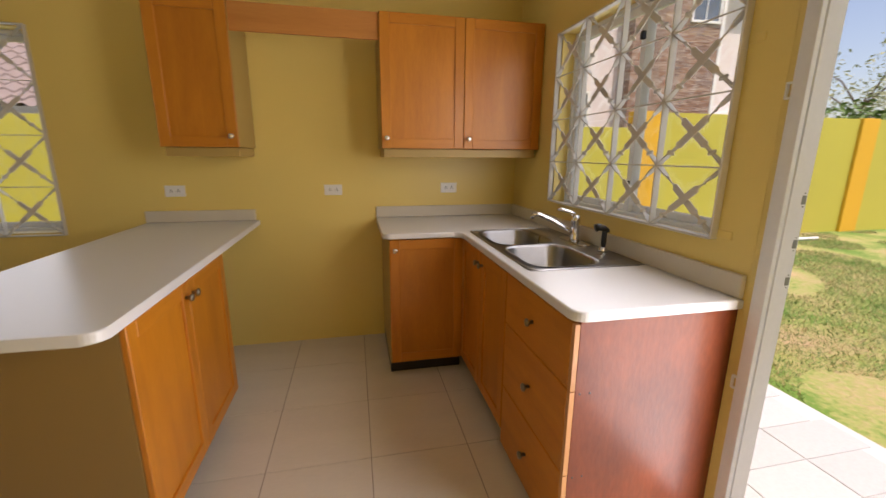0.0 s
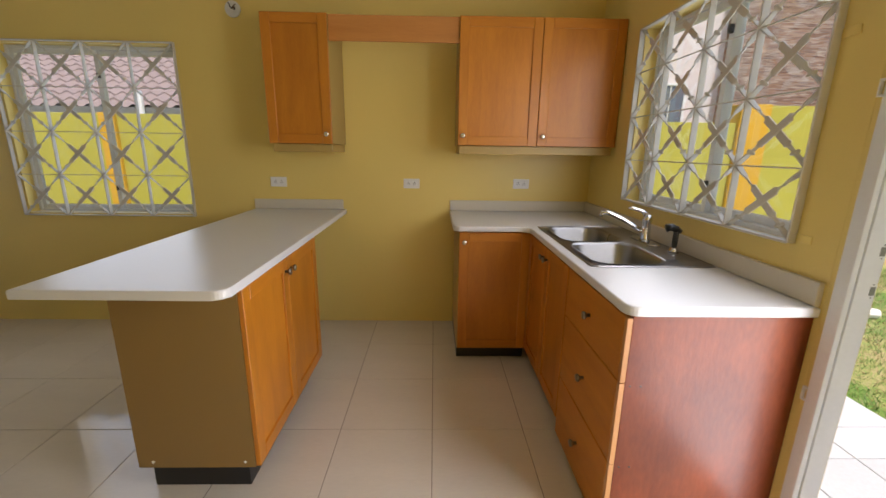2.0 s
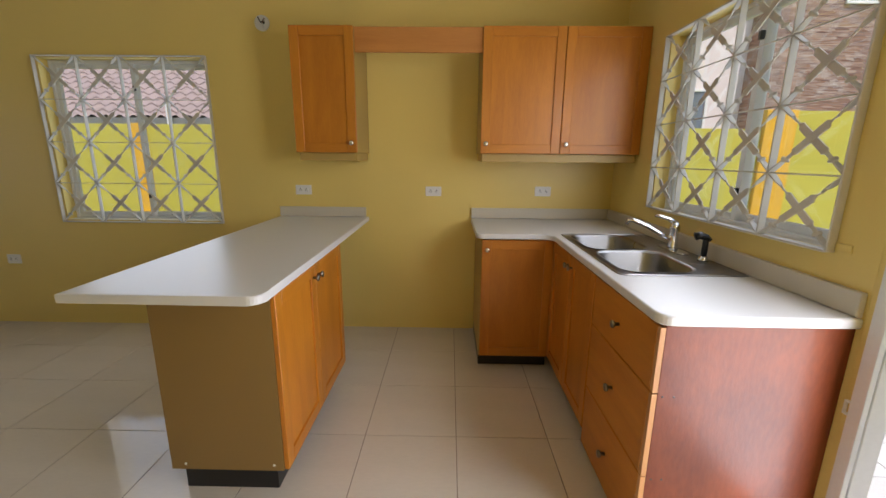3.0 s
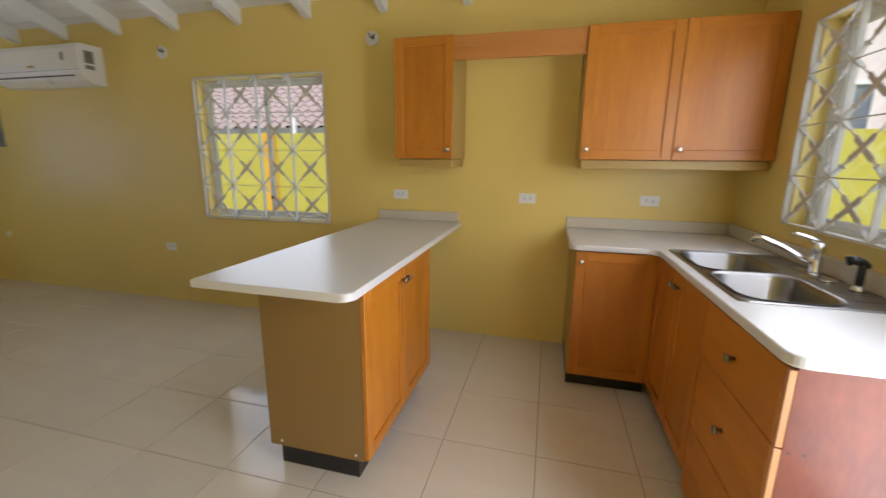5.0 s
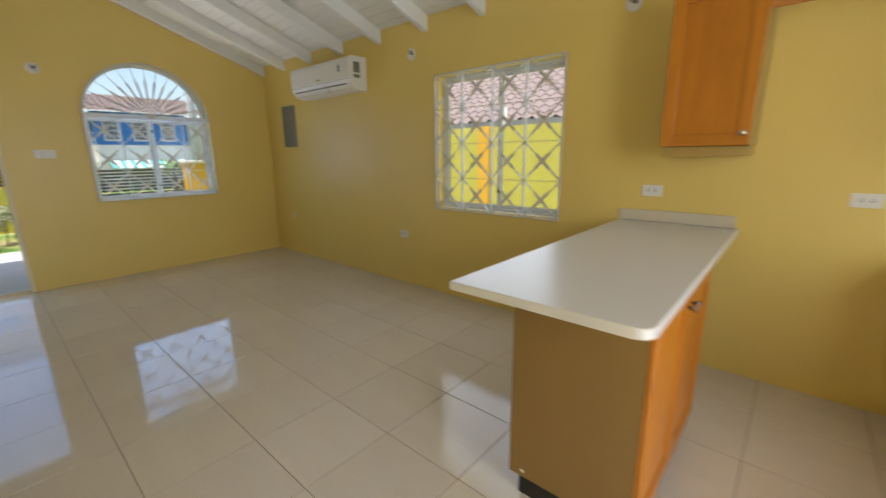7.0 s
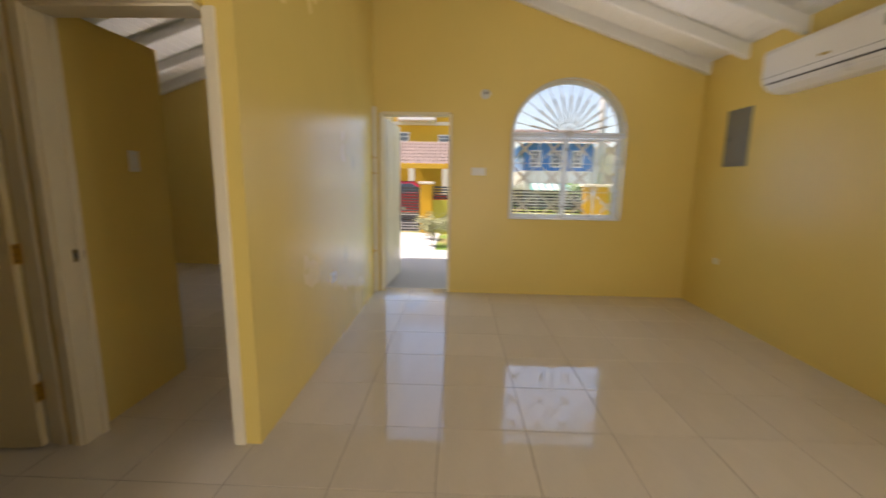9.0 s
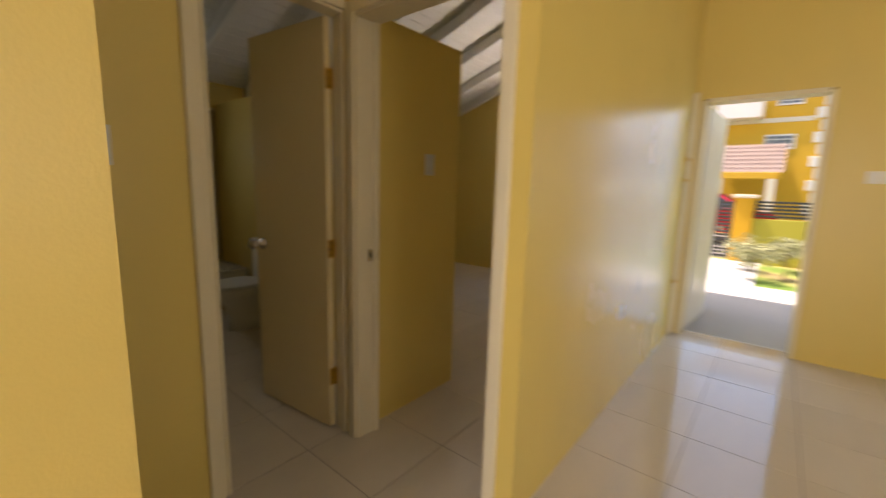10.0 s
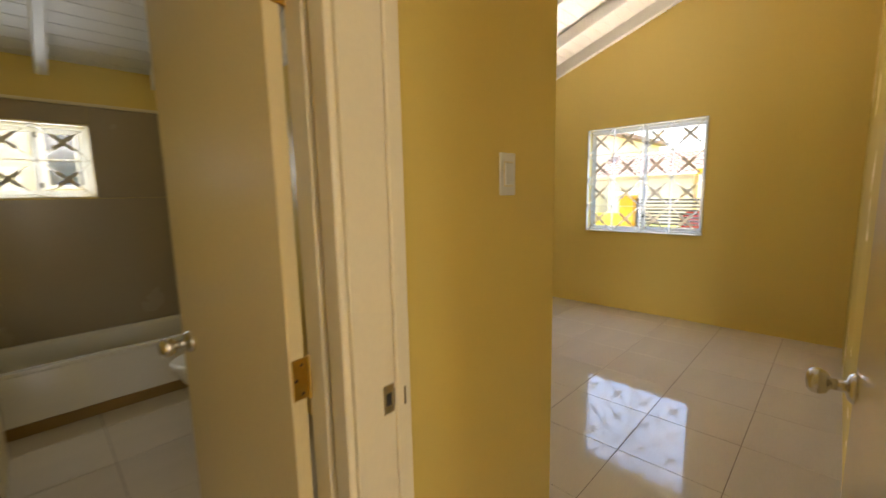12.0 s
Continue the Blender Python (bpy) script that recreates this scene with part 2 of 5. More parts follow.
M_PANE = mat("dark_window_pane", (0.10, 0.13, 0.17), rough=0.08, bump=0, spec=0.8)
M_SLAT = mat("gate_slat_charcoal", (0.04, 0.045, 0.05), rough=0.4, bump=0)
M_CAR = mat("car_paint_red", (0.45, 0.01, 0.02), rough=0.2, bump=0, coat=0.8)
M_TYRE = mat("tyre_rubber", (0.02, 0.02, 0.02), rough=0.8)
M_BARK = mat("bark_grey", (0.16, 0.12, 0.09), rough=0.9, bump=0.4)
M_LEAF = mat("leaf_green", (0.09, 0.17, 0.03), rough=0.6, per_object=0.1, vary=0.3, scale=3, bump=0)
M_LEAFP = mat("leaf_pale", (0.36, 0.38, 0.22), rough=0.6, vary=0.3, scale=5, bump=0)


def ground_material():
    """Dry lawn: straw over green in large uneven patches."""
    m, n, l, b = principled("dry_lawn")
    tc = n.new("ShaderNodeTexCoord")
    n1, n2 = n.new("ShaderNodeTexNoise"), n.new("ShaderNodeTexNoise")
    n1.inputs["Scale"].default_value, n1.inputs["Detail"].default_value = 1.1, 8
    n2.inputs["Scale"].default_value, n2.inputs["Detail"].default_value = 22, 6
    l.new(tc.outputs["Object"], n1.inputs[0]), l.new(tc.outputs["Object"], n2.inputs[0])
    a = n.new("ShaderNodeMath"); a.operation = "MULTIPLY_ADD"; a.inputs[1].default_value = 0.4
    l.new(n2.outputs[0], a.inputs[0]), l.new(n1.outputs[0], a.inputs[2])
    r = n.new("ShaderNodeValToRGB")
    e = r.color_ramp.elements
    e[0].position, e[1].position = 0.64, 0.93
    e[0].color, e[1].color = (0.13, 0.24, 0.04, 1), (0.46, 0.33, 0.19, 1)
    x = e.new(0.74); x.color = (0.30, 0.33, 0.10, 1)
    l.new(a.outputs[0], r.inputs[0]), l.new(r.outputs[0], b.inputs["Base Color"])
    b.inputs["Roughness"].default_value = 0.95
    bp = n.new("ShaderNodeBump")
    bp.inputs["Strength"].default_value, bp.inputs["Distance"].default_value = 0.6, 0.04
    l.new(n2.outputs[0], bp.inputs["Height"]), l.new(bp.outputs[0], b.inputs["Normal"])
    return m


M_LAWN = ground_material()


def gloss_wall(name, colour, spots):
    """Roller-painted gloss wall: broad ripples up the wall, and hand marks round given places."""
    m, n, l, b = principled(name)
    tc, mp = n.new("ShaderNodeTexCoord"), n.new("ShaderNodeMapping")
    mp.inputs["Scale"].default_value = (5, 5, 0.6)
    l.new(tc.outputs["Object"], mp.inputs[0])
    rip, big, fine = n.new("ShaderNodeTexNoise"), n.new("ShaderNodeTexNoise"), n.new("ShaderNodeTexNoise")
    rip.inputs["Scale"].default_value, rip.inputs["Detail"].default_value = 1.0, 3
    big.inputs["Scale"].default_value, big.inputs["Detail"].default_value = 1.6, 4
    fine.inputs["Scale"].default_value, fine.inputs["Detail"].default_value = 150, 4
    l.new(mp.outputs[0], rip.inputs[0]), l.new(tc.outputs["Object"], big.inputs[0]), l.new(tc.outputs["Object"], fine.inputs[0])
    v = n.new("ShaderNodeMath"); v.operation = "MULTIPLY_ADD"
    v.inputs[1].default_value, v.inputs[2].default_value = 0.10, 0.95
    l.new(big.outputs[0], v.inputs[0])
    out = v.outputs[0]
    for at, radius in spots:
        d = n.new("ShaderNodeVectorMath"); d.operation = "DISTANCE"
        d.inputs[1].default_value = at
        l.new(tc.outputs["Object"], d.inputs[0])
        w = n.new("ShaderNodeMath"); w.operation = "MULTIPLY_ADD"
        w.inputs[1].default_value = 0.16
        l.new(big.outputs[0], w.inputs[0]), l.new(d.outputs["Value"], w.inputs[2])
        k = n.new("ShaderNodeMapRange")
        k.inputs["From Min"].default_value, k.inputs["From Max"].default_value = 0.08, 0.08 + radius
        k.inputs["To Min"].default_value, k.inputs["To Max"].default_value = 0.80, 1.0
        l.new(w.outputs[0], k.inputs["Value"])
        q = n.new("ShaderNodeMath"); q.operation = "MULTIPLY"
        l.new(k.outputs[0], q.inputs[0]), l.new(out, q.inputs[1])
        out = q.outputs[0]
    mul = n.new("ShaderNodeVectorMath"); mul.operation = "SCALE"
    mul.inputs[0].default_value = colour
    l.new(out, mul.inputs["Scale"]), l.new(mul.outputs[0], b.inputs["Base Color"])
    r = n.new("ShaderNodeMath"); r.operation = "MULTIPLY_ADD"
    r.inputs[1].default_value, r.inputs[2].default_value = 0.16, 0.17
    l.new(big.outputs[0], r.inputs[0]), l.new(r.outputs[0], b.inputs["Roughness"])
    b.inputs["Specular IOR Level"].default_value = 0.18
    b1, b2 = n.new("ShaderNodeBump"), n.new("ShaderNodeBump")
    b1.inputs["Strength"].default_value, b1.inputs["Distance"].default_value = 0.12, 0.02
    b2.inputs["Strength"].default_value, b2.inputs["Distance"].default_value = 0.05, 0.01
    l.new(rip.outputs[0], b1.inputs["Height"]), l.new(fine.outputs[0], b2.inputs["Height"])
    l.new(b1.outputs[0], b2.inputs["Normal"]), l.new(b2.outputs[0], b.inputs["Normal"])
    return m


M_GLOSSWALL = gloss_wall("partition_gloss_paint", (0.79, 0.60, 0.185), [((-5.75, -0.14, 1.45), 0.09), ((-5.45, -0.14, 0.66), 0.10), ((-6.35, -0.14, 1.25), 0.06)])

# ---- building blocks ----


def mesh_of(bm, material, name, smooth=False):
    me = bpy.data.meshes.new(name)
    bmesh.ops.recalc_face_normals(bm, faces=bm.faces)
    if smooth:
        for f in bm.faces:
            f.smooth = True
    bm.to_mesh(me)
    bm.free()
    me.materials.append(material)
    return me


def thing(name, at=(0, 0, 0), rz=0, label="", category="", group="", kind=""):
    ob = new(name)
    ob.empty_display_size = 0.1
    ob.matrix_world = pose(at[0], at[1], at[2], 0, 0, rz)
    return tagged(ob, label, category, group, kind)


def part(name, bm, material, parent=None, label="", smooth=False):
    ob = new(name, mesh_of(bm, material, name, smooth))
    ob.parent = parent
    return tagged(ob, label)


def shared(name, me, parent, at=(0, 0, 0), rz=0, label=""):
    ob = new(name, me)
    ob.parent = parent
    ob.matrix_basis = pose(at[0], at[1], at[2], 0, 0, rz)
    return tagged(ob, label)


def solid(name, bm, material, label, category, group="", kind="", smooth=False):
    return tagged(part(name, bm, material, None, "", smooth), label, category, group, kind)


def box(*b, bevel=0.0, bm=None, seg=2):
    """Adds boxes (x0, y0, z0, x1, y1, z1) to a bmesh."""
    out = bm or bmesh.new()
    for x0, y0, z0, x1, y1, z1 in b:
        r = bmesh.ops.create_cube(out, size=1, matrix=Matrix.Translation(((x0 + x1) / 2, (y0 + y1) / 2, (z0 + z1) / 2)) @ Matrix.Diagonal((abs(x1 - x0), abs(y1 - y0), abs(z1 - z0), 1)))
        if bevel:
            es = {e for v in r["verts"] for e in v.link_edges}
            bmesh.ops.bevel(out, geom=list(es), offset=bevel, segments=seg, affect="EDGES", profile=0.5)
    return out


def tube(points, radius, sides=10, bm=None, caps=True):
    """A round bar along points; radius may be one number or one a point."""
    out = bm or bmesh.new()
    pts = [Vector(p) for p in points]
    rad = radius if isinstance(radius, (list, tuple)) else [radius] * len(pts)
    rings = []
    for i, p in enumerate(pts):
        d = (pts[min(i + 1, len(pts) - 1)] - pts[max(i - 1, 0)]).normalized()
        side = d.cross(Vector((0, 0, 1)))
        if side.length < 0.05:
            side = Vector((1, 0, 0))
        side.normalize()
        up = side.cross(d)
        rings.append([out.verts.new(p + rad[i] * (math.cos(a) * side + math.sin(a) * up)) for a in (2 * math.pi * k / sides for k in range(sides))])
    for r0, r1 in zip(rings, rings[1:]):
        for k in range(sides):
            out.faces.new((r0[k], r0[(k + 1) % sides], r1[(k + 1) % sides], r1[k]))
    if caps:
        out.faces.new(rings[0]), out.faces.new(rings[-1])
    return out


def lathe(profile, at=(0, 0, 0), axis="z", sides=20, bm=None):
    """A turned body from (radius, height) pairs about an axis."""
    out = bm or bmesh.new()
    turn = {"z": Matrix.Identity(4), "y": Matrix.Rotation(radians(-90), 4, "X"), "x": Matrix.Rotation(radians(90), 4, "Y"), "-y": Matrix.Rotation(radians(90), 4, "X"), "-x": Matrix.Rotation(radians(-90), 4, "Y")}[axis]
    m = Matrix.Translation(at) @ turn
    rings = []
    for r, h in profile:
        rings.append([out.verts.new(m @ Vector((max(r, 1e-4) * math.cos(a), max(r, 1e-4) * math.sin(a), h))) for a in (2 * math.pi * k / sides for k in range(sides))])
    for r0, r1 in zip(rings, rings[1:]):
        for k in range(sides):
            out.faces.new((r0[k], r0[(k + 1) % sides], r1[(k + 1) % sides], r1[k]))
    out.faces.new(rings[0]), out.faces.new(rings[-1])
    return out


def prism(outline, z0, z1, bm=None, bevel=0.0):
    """A plate from a flat outline of (x, y)."""
    out = bm or bmesh.new()
    lo = [out.verts.new((x, y, z0)) for x, y in outline]
    hi = [out.verts.new((x, y, z1)) for x, y in outline]
    n = len(outline)
    fs = [out.faces.new(lo), out.faces.new(hi)] + [out.faces.new((lo[i], lo[(i + 1) % n], hi[(i + 1) % n], hi[i])) for i in range(n)]
    if bevel:
        bmesh.ops.bevel(out, geom=list(fs[0].edges) + list(fs[1].edges), offset=bevel, segments=3, affect="EDGES", profile=0.5)
    return out


def rounded(x0, y0, x1, y1, r, n=6, corners=(1, 1, 1, 1)):
    """An outline with rounded corners, from the lower left counter-clockwise."""
    pts = []
    for (cx, cy, a0), on in zip(((x0 + r, y0 + r, 180), (x1 - r, y0 + r, 270), (x1 - r, y1 - r, 0), (x0 + r, y1 - r, 90)), corners):
        if on:
            pts += [(cx + r * math.cos(radians(a0 + 90 * k / n)), cy + r * math.sin(radians(a0 + 90 * k / n))) for k in range(n + 1)]
        else:
            pts.append({180: (x0, y0), 270: (x1, y0), 0: (x1, y1), 90: (x0, y1)}[a0])
    return pts


RIDGE, PITCH = 3.78, 0.352


def roof_z(y):
    return RIDGE - PITCH * abs(y)


def wall(name, axis, t0, t1, u0, u1, top, openings=(), material=None, bottom=-0.12):
    """A wall that runs along axis from u0 to u1 between the faces t0 and t1; top is a height or a function of u.
    openings: (ua, ub, low, high); high may be a function of u for an arch."""
    topf = top if callable(top) else (lambda u: top)
    cuts = {u0, u1}
    if u0 < 0 < u1 and callable(top):
        cuts.add(0.0)
    for ua, ub, lo, hi in openings:
        cuts |= {ua, ub}
        if callable(hi):
            cuts |= {ua + (ub - ua) * (1 - math.cos(math.pi * k / 28)) / 2 for k in range(1, 28)}
    cuts = sorted(c for c in cuts if u0 - 1e-6 <= c <= u1 + 1e-6)
    bm = bmesh.new()

    def slab(a, b, lo, ha, hb, la=None, lb=None):
        la, lb = (lo if la is None else la), (lo if lb is None else lb)
        vs = []
        for t in (t0, t1):
            for u, z in ((a, la), (b, lb), (b, hb), (a, ha)):
                vs.append(bm.verts.new((u, t, z) if axis == "x" else (t, u, z)))
        for f in ((0, 1, 2, 3), (4, 5, 6, 7), (0, 1, 5, 4), (1, 2, 6, 5), (2, 3, 7, 6), (3, 0, 4, 7)):
            bm.faces.new([vs[i] for i in f])

    for a, b in zip(cuts, cuts[1:]):
        mid = (a + b) / 2
        o = next((o for o in openings if o[0] < mid < o[1]), None)
        if not o:
            slab(a, b, bottom, topf(a), topf(b))
            continue
        lo, hi = o[2], o[3]
        if lo > bottom + 0.001 and lo > 0.02:
            slab(a, b, bottom, lo, lo)
        elif lo <= 0.02:
            slab(a, b, bottom, -0.02, -0.02)
        hf = hi if callable(hi) else (lambda u: hi)
        slab(a, b, 0, topf(a), topf(b), hf(a), hf(b))
    bmesh.ops.remove_doubles(bm, verts=bm.verts, dist=1e-5)
    ob = part(name, bm, material or M_WALL)
    return ob

# ---- the house shell ----
XE, XW, YN, YP = 0.795, -6.71, 3.435, -0.14      # inner faces: back wall, front wall, side wall, partition
XB, YS = -7.97, -4.25                            # bedroom front wall, rear side wall
YP2 = -0.258                                     # bedroom face of the partition
YH = -1.08                                       # hall end wall
ARCH = (1.39, 2.64, 0.885, 1.82, 2.415)          # y from, y to, sill, spring line, crown


def arch_top(u):
    c, r = (ARCH[0] + ARCH[1]) / 2, (ARCH[1] - ARCH[0]) / 2
    return ARCH[3] + (ARCH[4] - ARCH[3]) * math.sqrt(max(0.0, 1 - ((u - c) / r) ** 2))


gable = lambda y: roof_z(y) + 0.03
TOPN, TOPS = roof_z(YN) + 0.02, roof_z(YS) + 0.02
WIN_N = (-3.42, -2.195, 0.866, 2.045)
WIN_E = (1.64, 2.80, 1.075, 2.035)
WIN_B = (-2.472, -1.309, 0.873, 2.003)
WIN_T = (-3.77, -3.195, 1.36, 1.862)
S = "structure"
tagged(wall("wall_north", "x", YN, YN + 0.15, XW - 0.15, XE + 0.15, TOPN, [WIN_N]), "pale yellow painted masonry wall with a window", "wall", kind=S)
tagged(wall("wall_east", "y", XE, XE + 0.15, YS - 0.15, YN, gable, [WIN_E, (0.50, 1.468, 0.0, 2.10)]), "pale yellow painted wall with a window and back door opening", "wall", kind=S)
tagged(wall("wall_west", "y", XW - 0.15, XW, YP, YN, gable, [(-0.075, 0.73, 0.0, 2.045), (*ARCH[:3], arch_top)]), "yellow painted gable wall with arched window and front door opening", "wall", kind=S)
tagged(wall("wall_partition_west", "x", YP2, YP, XB - 0.15, -3.852, lambda u: gable(YP2), material=M_GLOSSWALL), "glossy pale yellow partition wall", "wall", kind=S)
tagged(wall("wall_partition_east", "x", YP2, YP, -2.74, XE, lambda u: gable(YP2)), "pale yellow partition wall beside the hall", "wall", kind=S)
tagged(wall("wall_hall_west", "y", -3.92, -3.80, YH - 0.075, YP2, gable, [(-1.0, YP2, 0.0, 2.0)]), "yellow hall wall with a bedroom doorway", "wall", kind=S)
tagged(wall("wall_hall_east", "y", -2.69, -2.57, YS, YP2, gable, [(-0.985, -0.295, 0.0, 2.0)]), "yellow hall wall with a bedroom doorway", "wall", kind=S)
tagged(wall("wall_hall_south", "x", YH - 0.075, YH, -3.80, -2.69, gable(YH), [(-3.80, -3.19, 0.0, 2.03)]), "ochre yellow hall end wall with bathroom doorway", "wall", kind=S)
tagged(wall("wall_bedroom_west", "y", XB - 0.15, XB, YS - 0.15, YP2, gable, [WIN_B]), "yellow bedroom gable wall with a window", "wall", kind=S)
tagged(wall("wall_south", "x", YS - 0.15, YS, XB, XE, TOPS, [WIN_T]), "yellow painted rear wall with a small bathroom window", "wall", kind=S)
tagged(wall("wall_closet", "x", -1.19, -1.03, -4.605, -3.92, 2.05), "low ochre yellow wall beside the bedroom door", "wall", kind=S)
tagged(wall("wall_bathroom_west", "y", -4.605, -4.485, YS, -1.19, 2.05), "low yellow bathroom side wall", "wall", kind=S)

# roof boards and rafters
def ceiling_mesh():
    bm = bmesh.new()
    x0, x1, w = -8.6, 1.4, 0.105
    for s in (1, -1):
        ymax = 3.95 if s > 0 else 4.75
        k = 0
        y = 0.0
        while y < ymax:
            ya, yb = y + 0.004, y + w - 0.004
            lows = [(s * y, roof_z(y) + 0.012), (s * ya, roof_z(ya)), (s * yb, roof_z(yb)), (s * (y + w), roof_z(y + w) + 0.012)]
            va = [bm.verts.new((x0, a, z)) for a, z in lows]
            vb = [bm.verts.new((x1, a, z)) for a, z in lows]
            for i in range(3):
                bm.faces.new((va[i], va[i + 1], vb[i + 1], vb[i]))
            y += w
        t = [(0, roof_z(0) + 0.012), (0, roof_z(0) + 0.16), (s * y, roof_z(y) + 0.16), (s * y, roof_z(y) + 0.012)]
        va = [bm.verts.new((x0, a, z)) for a, z in t]
        vb = [bm.verts.new((x1, a, z)) for a, z in t]
        for i in range(1, 3):
            bm.faces.new((va[i], va[i + 1], vb[i + 1], vb[i]))
        bm.faces.new(va), bm.faces.new(vb)
    return bm


ceiling = solid("ceiling", ceiling_mesh(), M_CEIL, "white tongue-and-groove board ceiling on sloping rafters", "ceiling", kind=S)


def rafter_mesh(s, ymax):
    bm = bmesh.new()
    vs = []
    for x in (-0.032, 0.032):
        for y, d in ((0.0, 0.02), (ymax, 0.02), (ymax, -0.125), (0.0, -0.125)):
            vs.append(bm.verts.new((x, s * y, roof_z(y) + d)))
    for f in ((0, 1, 2, 3), (4, 5, 6, 7), (0, 1, 5, 4), (1, 2, 6, 5), (2, 3, 7, 6), (3, 0, 4, 7)):
        bm.faces.new([vs[i] for i in f])
    bmesh.ops.bevel(bm, geom=[e for e in bm.edges if abs(e.verts[0].co.y - e.verts[1].co.y) > 1], offset=0.006, segments=1, affect="EDGES")
    return mesh_of(bm, M_CEIL, "rafter")


RAFT_N, RAFT_S = rafter_mesh(1, 3.60), rafter_mesh(-1, 4.22)
for k in range(-5, 11):
    x = -1.665 - 0.635 * k
    if XW < x < XE and abs(x - XW) > 0.2:
        shared("rafter", RAFT_N, ceiling, (x, 0, 0))
    if XB < x < XE:
        shared("rafter", RAFT_S, ceiling, (x, 0, 0))
shared("rafter", RAFT_N, ceiling, (XW + 0.034, 0, 0))
shared("rafter", RAFT_S, ceiling, (XB + 0.034, 0, 0))

# ---- windows, grilles, doors ----


def bar_x(du, dv, width=0.026, thick=0.005):
    """One diagonal of a grille cross: a flat bar, face-on in the middle, twisted edge-on towards its ends. Local x across, z up."""
    bm = bmesh.new()
    L = math.hypot(du, dv)
    half = [(0.0, 1.0, 0), (0.17, 1.0, 0), (0.185, 1.12, 8), (0.205, 0.55, 30), (0.235, 0.42, 55), (0.28, 0.42, 62), (0.293, 1.05, 40), (0.315, 1.05, 50), (0.33, 0.55, 80), (0.37, 0.8, 90), (0.5, 1.0, 90)]
    prof = [(-a, w, -g) for a, w, g in half[:0:-1]] + half
    d = Vector((du, 0, dv)) / L
    p = Vector((-d.z, 0, d.x))
    o = Vector((0, 1, 0))
    rings = []
    for a, w, g in prof:
        c = d * (a * L * 0.975)
        wide = p * math.cos(radians(g)) + o * math.sin(radians(g))
        thin = o * math.cos(radians(g)) - p * math.sin(radians(g))
        rings.append([bm.verts.new(c + wide * (width * w / 2 * i) + thin * (thick / 2 * k)) for i, k in ((-1, -1), (1, -1), (1, 1), (-1, 1))])
    for r0, r1 in zip(rings, rings[1:]):
        for k in range(4):
            bm.faces.new((r0[k], r0[(k + 1) % 4], r1[(k + 1) % 4], r1[k]))
    bm.faces.new(rings[0]), bm.faces.new(rings[-1])
    return bm


def grille(name, w, h, cols, rows, m, label, depth=0.030, top=True, lugs=()):
    """A welded burglar grille on the wall's face: thin rim, upright flats on edge, fine cross rods and a twisted X in each cell. Local y is the way out."""
    g = tagged(new(name), label, "window grille", "window grilles")
    g.matrix_world = m
    y0, y1 = -depth, -0.001
    ym = (y0 + y1) / 2
    for a, b in ((0, 0.007), (w - 0.007, w)):
        part("side_bar", box((a, y0, 0, b, y1, h), bevel=0.0015, seg=1), M_GRILLE, g)
    part("bottom_bar", box((0.007, y0, 0, w - 0.007, y1, 0.007), bevel=0.0015, seg=1), M_GRILLE, g)
    if top:
        part("top_bar", box((0.007, y0, h - 0.007, w - 0.007, y1, h), bevel=0.0015, seg=1), M_GRILLE, g)
    cw, ch = w / cols, h / rows
    strap = mesh_of(box((-0.003, y0 + 0.001, 0.007, 0.003, y1, h - 0.007), bevel=0.001, seg=1), M_GRILLE, "strap")
    rod = mesh_of(tube([(0.006, y0 + 0.004, 0), (w - 0.006, y0 + 0.004, 0)], 0.0032, 6), M_GRILLE, "cross_rod")
    d1, d2 = mesh_of(bar_x(cw, ch), M_GRILLE, "cross_bar"), mesh_of(bar_x(cw, -ch), M_GRILLE, "cross_bar")
    for i in range(1, cols):
        shared("strap", strap, g, (i * cw, 0, 0))
    for j in range(1, rows):
        shared("cross_rod", rod, g, (0, 0, j * ch))
    for i in range(cols):
        for j in range(rows):
            for me, dy in ((d1, -0.003), (d2, 0.003)):
                shared("cross_bar", me, g, ((i + 0.5) * cw, ym + dy, (j + 0.5) * ch))
    for x, z in lugs:
        s = 1 if x > w / 2 else -1
        part("lug", box((min(x, x + s * 0.055), -0.005, z - 0.013, max(x, x + s * 0.055), -0.001, z + 0.013), bevel=0.001, seg=1), M_WALL, g, "painted-over fixing lug")
    return g


